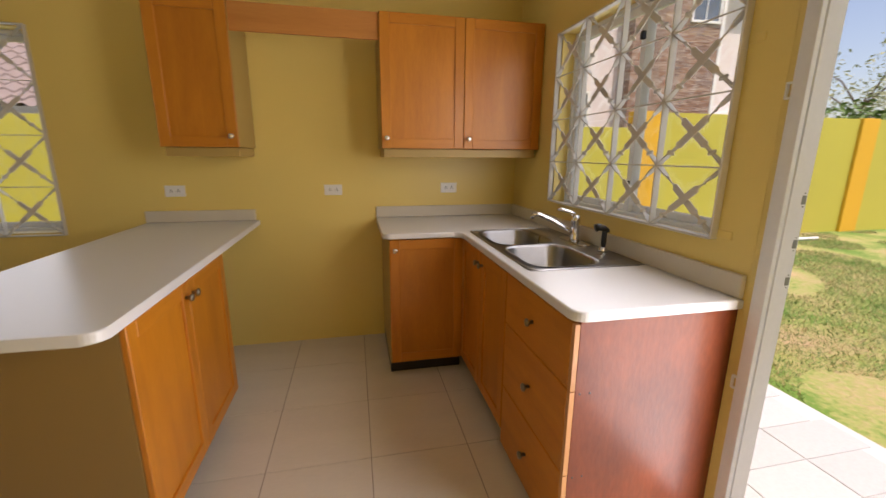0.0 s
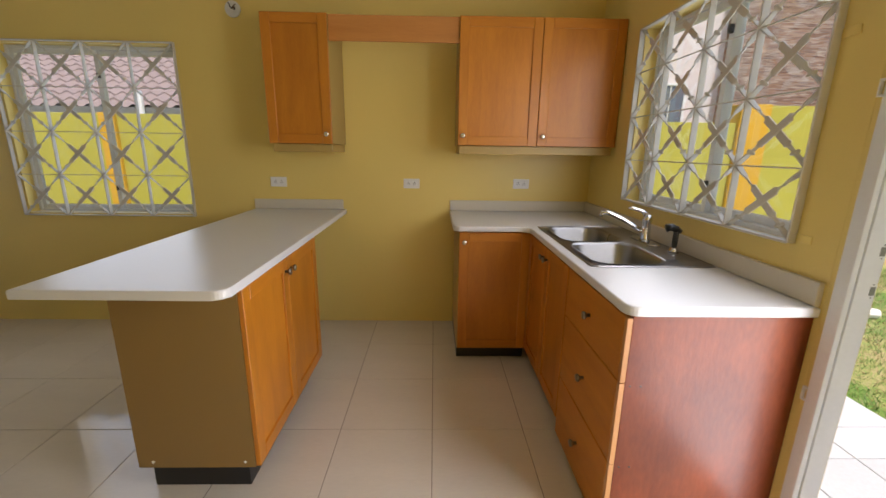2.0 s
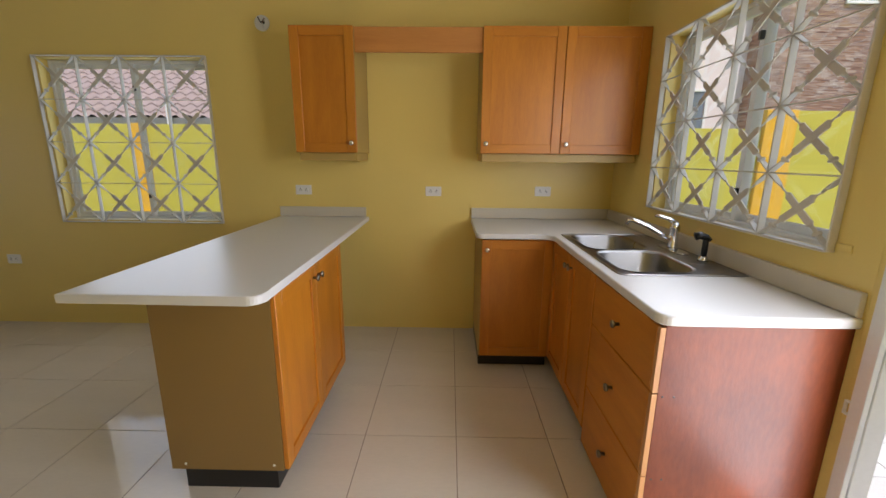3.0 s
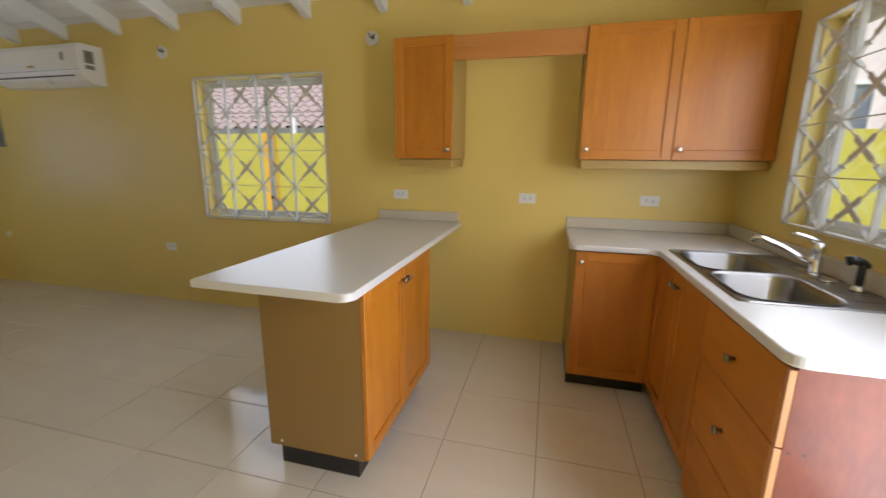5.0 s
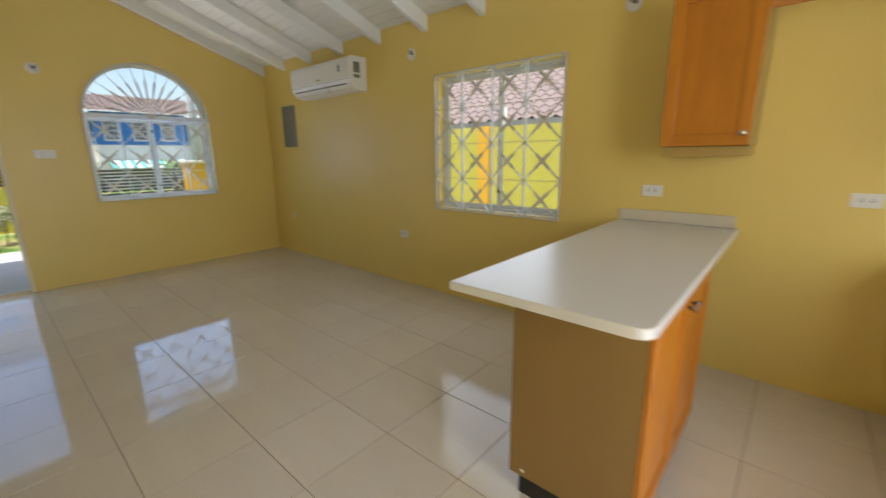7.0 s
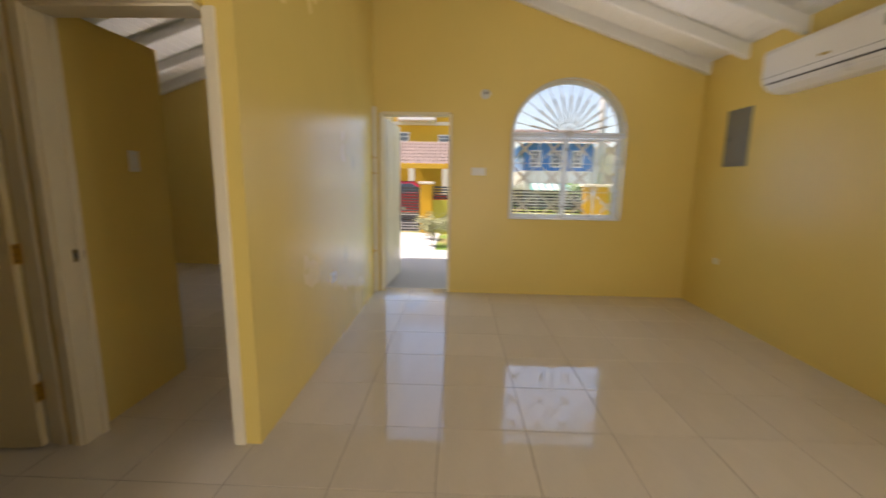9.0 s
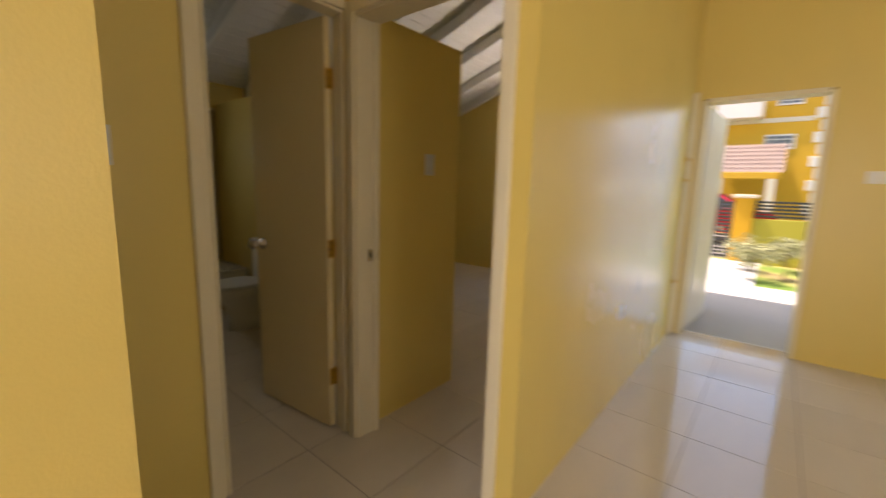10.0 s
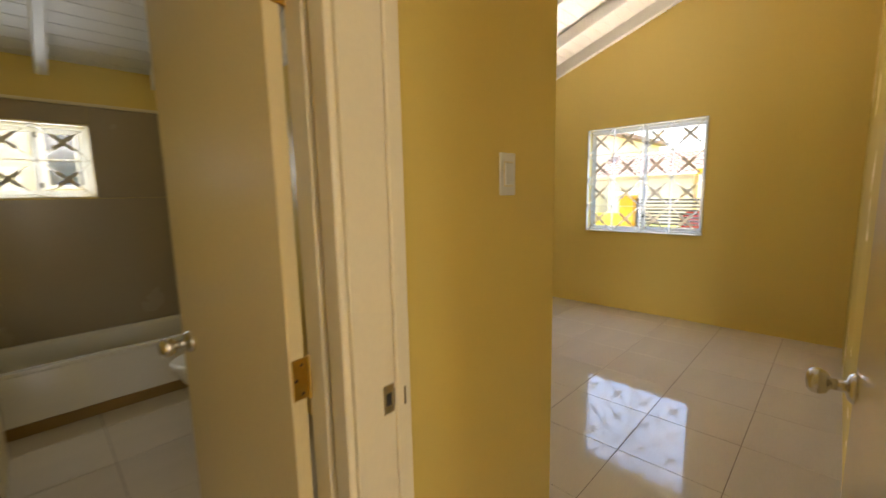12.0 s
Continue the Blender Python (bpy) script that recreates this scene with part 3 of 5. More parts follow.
def slider(name, w, h, m, label, light=1.0):
    """A two-leaf sliding window set into the wall; local x across, y out, z up."""
    t = tagged(new(name), label, "window", "", S)
    t.matrix_world = m
    f = 0.022
    part("window_frame", box((0, 0.075, 0, f, 0.15, h), (w - f, 0.075, 0, w, 0.15, h), (f, 0.075, 0, w - f, 0.15, f), (f, 0.075, h - f, w - f, 0.15, h), bevel=0.003, seg=1), M_ALU, t)
    part("window_sill", box((0.0, 0.002, -0.012, w, 0.16, 0.004), bevel=0.003, seg=1), M_TRIM, t)
    for (a, b), y in (((f, w / 2 + 0.022), 0.085), ((w / 2 - 0.022, w - f), 0.115)):
        s = part("sash", box((a, y, f, a + 0.032, y + 0.028, h - f), (b - 0.032, y, f, b, y + 0.028, h - f), (a + 0.032, y, f, b - 0.032, y + 0.028, f + 0.032), (a + 0.032, y, h - f - 0.032, b - 0.032, y + 0.028, h - f), bevel=0.002, seg=1), M_ALU, t)
        p = part("pane", box((a + 0.03, y + 0.012, f + 0.03, b - 0.03, y + 0.016, h - f - 0.03)), M_GLASS, t)
        p.visible_shadow = False
    part("latch", box((w / 2 + 0.002, 0.066, h * 0.14, w / 2 + 0.02, 0.086, h * 0.14 + 0.035), (w / 2 + 0.002, 0.066, h * 0.82, w / 2 + 0.02, 0.086, h * 0.82 + 0.035), bevel=0.002, seg=1), M_BLACK, t, "black plastic latches")
    return t


def facing(side, u0, face, z0, u1):
    """Pose of a window frame: local x along the wall, local y outward."""
    if side == "N":
        return pose(u0, face, z0, 0, 0, 0)
    if side == "E":
        return pose(face, u1, z0, 0, 0, -90)
    if side == "W":
        return pose(face, u0, z0, 0, 0, 90)
    return pose(u1, face, z0, 0, 0, 180)


for tag_, side, win, face, cols, rows, wl, gl in (
        ("window_1", "N", WIN_N, YN, 4, 4, "white aluminium sliding window in the side wall", "white welded window grille with crossed bars on the side wall"),
        ("window_2", "E", WIN_E, XE, 4, 4, "white aluminium sliding window over the kitchen sink", "white welded grille with crossed bars over the kitchen sink"),
        ("window_3", "W", WIN_B, XB, 4, 4, "white aluminium sliding window in the bedroom", "white welded grille with crossed bars in the bedroom"),
        ("window_4", "S", WIN_T, YS, 2, 2, "small white aluminium bathroom window", "small white welded grille over the bathtub")):
    u0, u1, z0, z1 = win
    slider(tag_, u1 - u0, z1 - z0, facing(side, u0, face, z0, u1), wl)
    lugs = ()
    if side == "N":                       # the kitchen grilles lap over the edges of their openings
        u0, u1, z0, z1 = u0 - 0.022, u1 + 0.012, z0 - 0.016, z1 + 0.014
    elif side == "E":
        u0, u1, z0, z1 = 1.605, 2.815, 1.085, 2.036
        lugs = ((1.21, 0.62), (1.21, 0.02))
    grille("window_grille", u1 - u0, z1 - z0, cols, rows, facing(side, u0, face, z0, u1), gl, lugs=lugs)

# arched front window: lower slider, fixed half-round light, fan of spears
_w, _hs, _hr = ARCH[1] - ARCH[0], ARCH[3] - ARCH[2], ARCH[4] - ARCH[3]
slider("window_5", _w, _hs, pose(XW, ARCH[0], ARCH[2], 0, 0, 90), "white sliding window below a half-round light")


def half_ring(w, hr, inset, y0, y1, n=28):
    bm = bmesh.new()
    c, r = w / 2, w / 2
    rings = []
    for k in range(n + 1):
        a = math.pi * k / n
        rings.append([bm.verts.new((c + (r - i) * math.cos(a), y, (hr - i) * math.sin(a))) for i, y in ((0, y0), (inset, y0), (inset, y1), (0, y1))])
    for r0, r1 in zip(rings, rings[1:]):
        for k in range(4):
            bm.faces.new((r0[k], r0[(k + 1) % 4], r1[(k + 1) % 4], r1[k]))
    bm.faces.new(rings[0]), bm.faces.new(rings[-1])
    return bm


fan = tagged(new("window_6"), "half-round white fixed window light", "window", "", S)
fan.matrix_world = pose(XW, ARCH[0], ARCH[3], 0, 0, 90)
part("window_frame", half_ring(_w, _hr, 0.035, 0.075, 0.15), M_ALU, fan)
part("transom", box((0, 0.03, -0.03, _w, 0.15, 0.03), bevel=0.004, seg=1), M_ALU, fan)
_pb = bmesh.new()
_ring = [(_w / 2 + (_w / 2 - 0.03) * math.cos(math.pi * k / 24), (_hr - 0.03) * math.sin(math.pi * k / 24)) for k in range(25)]
for y in (0.11, 0.114):
    _pb.faces.new([_pb.verts.new((x, y, z + 0.0)) for x, z in _ring])
_p = part("pane", _pb, M_GLASS, fan)
_p.visible_shadow = False
g5 = grille("window_grille", _w, _hs, 4, 3, pose(XW, ARCH[0], ARCH[2], 0, 0, 90), "white welded grille with a sunburst of spears in the arch")
part("arch_rim", half_ring(_w, _hr, 0.010, -0.03, -0.001), M_GRILLE, g5).matrix_basis = pose(0, 0, _hs)
for k in range(1, 14):
    a = math.pi * k / 14
    ex, ez = (_w / 2 - 0.012) * math.cos(a), (_hr - 0.012) * math.sin(a)
    part("spear", tube([(_w / 2 + ex * f, -0.016, _hs + ez * f) for f in (0.06, 0.2, 0.22, 0.25, 0.62, 0.66, 0.70, 0.72, 1.0)], [0.004, 0.004, 0.009, 0.007, 0.011, 0.012, 0.009, 0.004, 0.004], 6), M_GRILLE, g5)
part("boss", lathe([(0.0, 0), (0.032, 0.004), (0.032, 0.012), (0.0, 0.02)], (_w / 2, -0.030, _hs + 0.01), "y", 16), M_GRILLE, g5)

part("arch_moulding", half_ring(_w + 0.07, _hr + 0.035, 0.034, -0.012, -0.0005), M_WALL, fan, "painted plaster moulding").matrix_basis = pose(-0.035, 0, 0)


def doorway(name, axis, t0, t1, a, b, head, label, casing=0.046, sides=(1, 1), stop=None, back_b=0.0):
    """Lined opening: jambs, head, stops and casings on both faces. t0 < t1 are the wall faces."""
    d = tagged(new(name), label, "door frame", "", S)

    def bx(ua, ub, ta, tb, za, zb):
        return (ua, ta, za, ub, tb, zb) if axis == "x" else (ta, ua, za, tb, ub, zb)
    j = 0.018
    part("jamb", box(bx(a - 0.003, a + j, t0 - 0.004, t1 + 0.004, 0, head), bevel=0.002, seg=1), M_TRIM, d)
    part("jamb", box(bx(b - j, b - 0.001 if back_b else b + 0.003, t0 - 0.004, t1 + 0.004 - back_b, 0, head), bevel=0.002, seg=1), M_TRIM, d)
    part("head_jamb", box(bx(a + j, b - j, t0 - 0.004, t1 + 0.004, head - j, head + 0.003), bevel=0.002, seg=1), M_TRIM, d)
    mid = (t0 + t1) / 2 if stop is None else stop
    for ua, ub in ((a + j, a + j + 0.012), (b - j - 0.012, b - j)):
        part("door_stop", box(bx(ua, ub, mid - 0.018, mid + 0.018, 0, head - j), bevel=0.003, seg=1), M_TRIM, d)
    for on, ta, tb in ((sides[0], t0 - 0.018, t0 - 0.0005), (sides[1], t1 + 0.0005, t1 + 0.018)):
        if on:
            lo, hi = min(casing, on if on < 1 else casing), casing
            part("casing", box(bx(a - lo, a + 0.006, ta, tb, 0, head + hi), bevel=0.005, seg=2), M_TRIM, d)
            k = back_b if ta > t1 else 0.0
            part("casing", box(bx(b - 0.006, b + lo, ta - k, tb - k, 0, head if k else head + hi), bevel=0.005, seg=2), M_TRIM, d)
            part("casing", box(bx(a + 0.006, b - 0.006, ta, tb, head - 0.006, head + hi), bevel=0.005, seg=2), M_TRIM, d)
    return d


d1 = doorway("door_1", "y", -3.92, -3.80, -1.0, YP2, 2.0, "ivory painted frame of the bedroom doorway", stop=-3.905, back_b=0.052)
d2 = doorway("door_2", "y", -2.69, -2.57, -0.985, -0.295, 2.0, "ivory painted frame of the second bedroom doorway")
d3 = doorway("door_3", "x", YH - 0.075, YH, -3.813, -3.19, 2.03, "ivory painted frame of the bathroom doorway", stop=YH - 0.008)


def strike(parent, at, rz):
    """Strike plate let into a jamb, its curled lip past the jamb's edge on the local -x side."""
    s = part("strike_plate", box((-0.014, -0.0015, -0.03, 0.014, 0.0015, 0.03), bevel=0.001, seg=1), M_NICKEL, parent, "steel strike plate")
    s.matrix_basis = pose(at[0], at[1], at[2], 0, 0, rz)
    part("strike_hole", box((-0.006, -0.0025, -0.013, 0.006, 0.0022, 0.013)), M_DARK, s)
    lip = bmesh.new()
    for y0, y1, x0, x1 in ((-0.0005, 0.0025, -0.026, -0.012), (0.001, 0.006, -0.032, -0.024), (0.004, 0.011, -0.036, -0.031)):
        box((x0, y0, -0.019, x1, y1, 0.019), bm=lip)
    part("strike_lip", lip, M_NICKEL, s)


strike(d1, (-3.872, -1.0 + 0.0195, 0.93), 0)
strike(d2, (-2.665, -0.985 + 0.0195, 0.90), 0)


def knob_set(parent, x, z, thick):
    """Round knobs and roses on both faces of a leaf (leaf lies along local x, thickness along y)."""
    for s, y in (("-y", 0.0), ("y", thick)):
        k = part("door_knob", lathe([(0.032, 0), (0.032, 0.004), (0.026, 0.012), (0.012, 0.016), (0.011, 0.038), (0.022, 0.044), (0.027, 0.055), (0.026, 0.068), (0.018, 0.076), (0.006, 0.078)], (x, y, z), s, 24), M_NICKEL, parent, "satin nickel door knob", smooth=True)


def leaf(name, w, h, m, label, material=None, hinge_zs=(0.285, 0.95, 1.745), thick=0.036, knob=True, edge_hinge=False):
    d = tagged(new(name), label, "door", "", "")
    d.matrix_world = m
    part("door_leaf", box((0.003, 0, 0.012, w, thick, h), bevel=0.002, seg=1), material or M_DOOR, d)
    if knob:
        knob_set(d, w - 0.06, 0.925, thick)
        part("latch_plate", box((w - 0.0005, 0.006, 0.895, w + 0.0015, thick - 0.006, 0.955)), M_NICKEL, d)
    for z in hinge_zs:
        if edge_hinge:                    # butt hinge with its leaf on the door's edge and the other on the jamb
            hg = part("hinge", box((-0.0005, -0.002, z - 0.045, 0.0045, thick - 0.004, z + 0.045), (-0.034, -0.0125, z - 0.045, -0.004, -0.0095, z + 0.045), bevel=0.001, seg=1), M_BRASS, d, "tarnished brass hinge")
            part("hinge_pin", tube([(-0.001, -0.006, z - 0.048), (-0.001, -0.006, z + 0.048)], 0.0055, 8), M_BRASS, hg)
            part("hinge_screw", box(*[(-0.0015, 0.008 + 0.014 * (k % 2), z + dz - 0.003, 0.0, 0.014 + 0.014 * (k % 2), z + dz + 0.003) for k, dz in enumerate((-0.032, 0.0, 0.032))]), M_DARK, hg)
            continue
        hg = part("hinge", box((-0.012, thick - 0.001, z - 0.045, 0.026, thick + 0.003, z + 0.045), bevel=0.001, seg=1), M_BRASS, d, "tarnished brass hinge")
        part("hinge_pin", tube([(-0.002, thick + 0.004, z - 0.048), (-0.002, thick + 0.004, z + 0.048)], 0.006, 8), M_BRASS, hg)
    return d


# bathroom leaf, open into the bathroom; bedroom leaf, open against the partition
leaf("bathroom_door", 0.595, 2.01, pose(-3.788, -1.157, 0, 0, 0, -84), "cream painted flush bathroom door standing open", edge_hinge=True)
leaf("bedroom_door", 0.68, 1.98, pose(-3.925, -0.300, 0, 0, 0, 181) @ pose(0, -0.036, 0), "cream painted flush bedroom door standing open")

# front door: steel frame, white leaf folded out against the porch side
fd = tagged(new("door_4"), "white painted front door frame", "door frame", "", S)
part("jamb", box((XW - 0.155, 0.70, 0, XW + 0.012, 0.733, 2.03), bevel=0.003, seg=1), M_TRIM, fd)
part("jamb", box((XW - 0.155, -0.078, 0, XW + 0.012, -0.045, 2.03), bevel=0.003, seg=1), M_TRIM, fd)
part("head_jamb", box((XW - 0.155, -0.045, 2.015, XW + 0.012, 0.70, 2.048), bevel=0.003, seg=1), M_TRIM, fd)
part("threshold", box((XW - 0.165, -0.045, -0.03, XW - 0.142, 0.70, 0.004), bevel=0.003, seg=1), M_ALU, fd)
fl = leaf("front_door", 0.78, 2.0, pose(XW - 0.17, -0.075, 0, 0, 0, 176) @ pose(0, -0.04, 0), "white panelled front door standing open outside", M_WHITE)
for za, zb in ((0.2, 0.85), (1.05, 1.85)):
    for xa, xb in ((0.09, 0.36), (0.43, 0.70)):
        part("panel", box((xa, -0.006, za, xb, 0.042, zb), bevel=0.006, seg=2), M_WHITE, fl)
# folded security gate parked along the partition
gate = tagged(new("security_gate"), "folded ivory steel security gate with brass latches beside the front door", "security gate")
gate.matrix_world = pose(-6.66, YP + 0.004, 0.01)
part("gate_post", box((0, 0.0, 0, 0.03, 0.035, 2.08), bevel=0.003, seg=1), M_TRIM, gate)
part("gate_post", box((0.045, 0.0, 0, 0.07, 0.03, 2.06), bevel=0.003, seg=1), M_TRIM, gate)
part("gate_strap", box((0.03, 0.008, 0.3, 0.045, 0.014, 0.33), (0.03, 0.008, 1.0, 0.045, 0.014, 1.03), (0.03, 0.008, 1.75, 0.045, 0.014, 1.78)), M_TRIM, gate)
for z in (0.48, 1.35, 1.52):
    part("latch", box((0.07, 0.004, z, 0.12, 0.02, z + 0.03), (0.03, 0.03, z + 0.005, 0.10, 0.038, z + 0.02), bevel=0.002, seg=1), M_BRASS, gate, "tarnished brass latch")

# back door: white steel frame in the rear wall
bd = tagged(new("door_5"), "white painted steel back door frame with strike plates", "door frame", "", S)
for face, back in ((1.402, 1.442), (0.535, 0.495)):
    d = 0.010 if back > face else -0.010
    jb = part("jamb", box((XE - 0.012, face, 0, XE + 0.006, back, 2.07), (XE + 0.006, face + d, 0, XE + 0.013, back, 2.07), (XE + 0.013, face + d * 0.15, 0, XE + 0.074, back, 2.07), bevel=0.0015, seg=1), M_ALU, bd)
    if back > face:
        part("reveal_filler", box((XE + 0.0005, 1.4425, 0, XE + 0.075, 1.4675, 2.10)), M_WALL, bd, "painted mortar fillet behind the jamb")
        for z in (0.98, 1.095, 1.225):
            k = part("strike_plate", box((XE + 0.054, face + 0.0005, z, XE + 0.070, face + 0.0025, z + 0.026), bevel=0.0008, seg=1), M_GREY, jb, "dark steel strike plate")
            part("screw", box(*[(XE + 0.060, face, z + e, XE + 0.063, face + 0.0016, z + e + 0.003) for e in (-0.008, 0.031)]), M_DARK, k)
part("head_jamb", box((XE - 0.012, 0.495, 2.0705, XE + 0.074, 1.442, 2.105), bevel=0.003, seg=1), M_ALU, bd)
part("threshold", box((XE - 0.01, 0.536, -0.02, XE + 0.17, 1.401, 0.015), bevel=0.004, seg=1), M_ALU, bd)
for z in (0.615, 1.515):
    part("keeper", box((XE - 0.013, 1.4425, z, XE - 0.003, 1.458, z + 0.006), (XE - 0.013, 1.4425, z + 0.040, XE - 0.003, 1.458, z + 0.046), (XE - 0.013, 1.453, z + 0.006, XE - 0.003, 1.458, z + 0.040), bevel=0.001, seg=1), M_WHITE, bd, "white painted keeper loop")

# ---- kitchen ----


def knob(parent, x, y, z, metal=None):
    # a metal passed in is the darkened copy, for knobs in weaker light
    return part("knob", lathe([(0.007, 0), (0.006, 0.012), (0.013, 0.017), (0.016, 0.022), (0.014, 0.028), (0.006, 0.030)], (x, y, z), "-y", 18), metal or M_NICKEL, parent, "nickel knob with the shade put into its colour" if metal else "satin nickel knob", smooth=True)


def cab_door(parent, x0, z0, x1, z1, y, knob_at=None, metal=None):
    d = part("door", box((x0 + 0.052, y + 0.009, z0 + 0.052, x1 - 0.052, y + 0.016, z1 - 0.052)), M_WOOD, parent, "orange stained maple shaker door")
    r = 0.058
    for b in ((x0, z0, x0 + r, z1), (x1 - r, z0, x1, z1)):
        part("stile", box((b[0], y, b[1], b[2], y + 0.02, b[3]), bevel=0.0022, seg=1), M_WOOD, d)
    for b in ((x0 + r + 0.0004, z0, x1 - r - 0.0004, z0 + r), (x0 + r + 0.0004, z1 - r, x1 - r - 0.0004, z1)):
        part("rail", box((b[0], y, b[1], b[2], y + 0.02, b[3]), bevel=0.0022, seg=1), M_WOODH, d)
    if knob_at:
        knob(d, knob_at[0], y, knob_at[1], metal)
    return d


def cabinet(name, m, w, depth, z0, z1, label, side_left, side_right, group, doors=(), drawers=(), kick=0.0, kick_in=0.06, back=None, lid=True, metal=None, kick_side=None):
    """A cabinet with its face at local y=0, running back to y=depth."""
    c = tagged(new(name), label, "cabinet", group)
    c.matrix_world = m
    b = 0.002
    part("side_panel", box((0, 0.021, z0, 0.016, depth, z1 if lid else z1 - 0.19)), side_left, c)
    part("side_panel", box((w - 0.016, 0.021, z0, w, depth, z1 if lid else z1 - 0.19)), side_right, c)
    part("carcass", box((0.016, 0.022, z0, w - 0.016, depth, z0 + 0.016), *([(0.016, 0.022, z1 - 0.016, w - 0.016, depth, z1)] if lid else []), (0.016, depth - 0.01, z0 + 0.016, w - 0.016, depth, z1 - 0.016)), back or M_CABSIDE, c)
    part("face_frame", box((0.016, 0.0215, z0 + 0.016, w - 0.016, 0.026, z1 - 0.016)), M_WOOD, c)
    for x0, za, x1, zb, kx in doors:
        cab_door(c, x0, za, x1, zb, 0.0, (x0 + 0.03 if kx < 0 else x1 - 0.03, zb - 0.06 if kick else za + 0.06) if kx else None, metal)
    for x0, za, x1, zb in drawers:
        d = part("drawer_front", box((x0, 0, za, x1, 0.02, zb), bevel=0.003, seg=1), M_WOODH, c)
        knob(d, (x0 + x1) / 2, 0, (za + zb) / 2, metal)
    if kick:
        part("kick_board", box((kick_in * 0.65 if kick_side is None else kick_side, kick_in, 0.0, w - (kick_in * 0.65 if kick_side is None else kick_side), depth - 0.02, z0)), M_KICK, c, "black kick board")
    return c


CT, CB = 0.915, 0.880            # worktop top and underside
# back run: one door facing the room
BX0, BY = -0.225, 2.79
cabinet("base_cabinet", pose(BX0, BY, 0), 0.455, YN - 0.01 - BY, 0.085, CB, "orange maple base cabinet with one door and black kick board", M_CABSIDE, M_WOOD, "kitchen base cabinets",
        doors=[(0.004, 0.092, 0.451, 0.872, -1)], kick=0.085, kick_side=0.002)
# sink run along the rear wall, facing the island: local x runs towards -y, face towards -x
SX = 0.213
def sink_pose(y):
    return pose(SX, y, 0, 0, 0, -90)


sd = XE - 0.01 - SX
cabinet("sink_cabinet", sink_pose(2.775), 0.735, sd, 0.105, CB, "orange maple sink cabinet with two shaker doors", M_WOOD, M_WOOD, "kitchen base cabinets",
        doors=[(0.004, 0.115, 0.366, 0.872, 1), (0.370, 0.115, 0.731, 0.872, -1)], kick=0.105, lid=False, metal=M_NICKEL_SHADED)
dr = cabinet("drawer_cabinet", sink_pose(2.038), 0.540, sd, 0.03, CB, "orange maple drawer cabinet with red-stained plywood end", M_WOOD, M_EDGE, "kitchen base cabinets",
             drawers=[(0.004, 0.652, 0.536, 0.872), (0.004, 0.347, 0.536, 0.648), (0.004, 0.05, 0.536, 0.343)], kick=0.03, lid=False, metal=M_NICKEL_SHADED)
part("end_panel", box((0.5405, 0.018, 0.012, 0.554, sd + 0.008, CB - 0.001), bevel=0.0015, seg=1), M_SIDE, dr, "glossy red-brown stained plywood end panel")
for za, zb in ((0.652, 0.872), (0.347, 0.648), (0.05, 0.343)):
    part("edge_band", box((0.5362, 0.0005, za, 0.554, 0.0178, zb), bevel=0.001, seg=1), M_EDGE, dr, "raw tan edge band")
for z in (0.64, 0.335):
    for y in (0.035, 0.07):
        part("screw", lathe([(0.004, 0), (0.003, 0.0015)], (0.554, y, z), "x", 8), M_DARK, dr)

# L-shaped worktop with sink cut-out
WX0, WX1, WY0 = -0.262, 0.203, 1.471
SK = (0.255, 1.900, 0.766, 2.775)      # sink rim
outline = [(WX0 + 0.012, YN - 0.002), (WX0, YN - 0.02), (WX0, 2.765 + 0.05)]
outline += [(WX0 + 0.05 - 0.05 * math.cos(radians(a)), 2.815 - 0.05 * math.sin(radians(a))) for a in range(15, 91, 15)]
outline += [(WX1 - 0.06 + 0.06 * math.sin(radians(a)), 2.705 + 0.06 * math.cos(radians(a))) for a in range(0, 91, 15)]
outline += [(WX1 + 0.045 - 0.045 * math.cos(radians(a)), WY0 + 0.045 - 0.045 * math.sin(radians(a))) for a in range(0, 91, 15)]
outline += [(XE - 0.002, WY0), (XE - 0.002, YN - 0.002)]


def plate_with_hole(outer, hole, z0, z1, bevel=0.0):
    from_hole = [(hole[0], hole[1]), (hole[2], hole[1]), (hole[2], hole[3]), (hole[0], hole[3])]
    bm = bmesh.new()
    es = []
    for loop in (outer, from_hole):
        vs = [bm.verts.new((x, y, z1)) for x, y in loop]
        es += [bm.edges.new((vs[i], vs[(i + 1) % len(vs)])) for i in range(len(vs))]
    fs = [f for f in bmesh.ops.triangle_fill(bm, use_beauty=True, use_dissolve=False, edges=es)["geom"] if isinstance(f, bmesh.types.BMFace)]
    r = bmesh.ops.extrude_face_region(bm, geom=fs)
    bmesh.ops.translate(bm, verts=[v for v in r["geom"] if isinstance(v, bmesh.types.BMVert)], vec=(0, 0, z0 - z1))
    bmesh.ops.recalc_face_normals(bm, faces=bm.faces)
    if bevel:
        rim = [e for e in bm.edges if len(e.link_faces) == 2 and e.calc_face_angle(0) > 1.2 and abs(e.verts[0].co.z - e.verts[1].co.z) < 1e-4]
        bmesh.ops.bevel(bm, geom=rim, offset=bevel, segments=3, affect="EDGES", profile=0.5)
    return bm


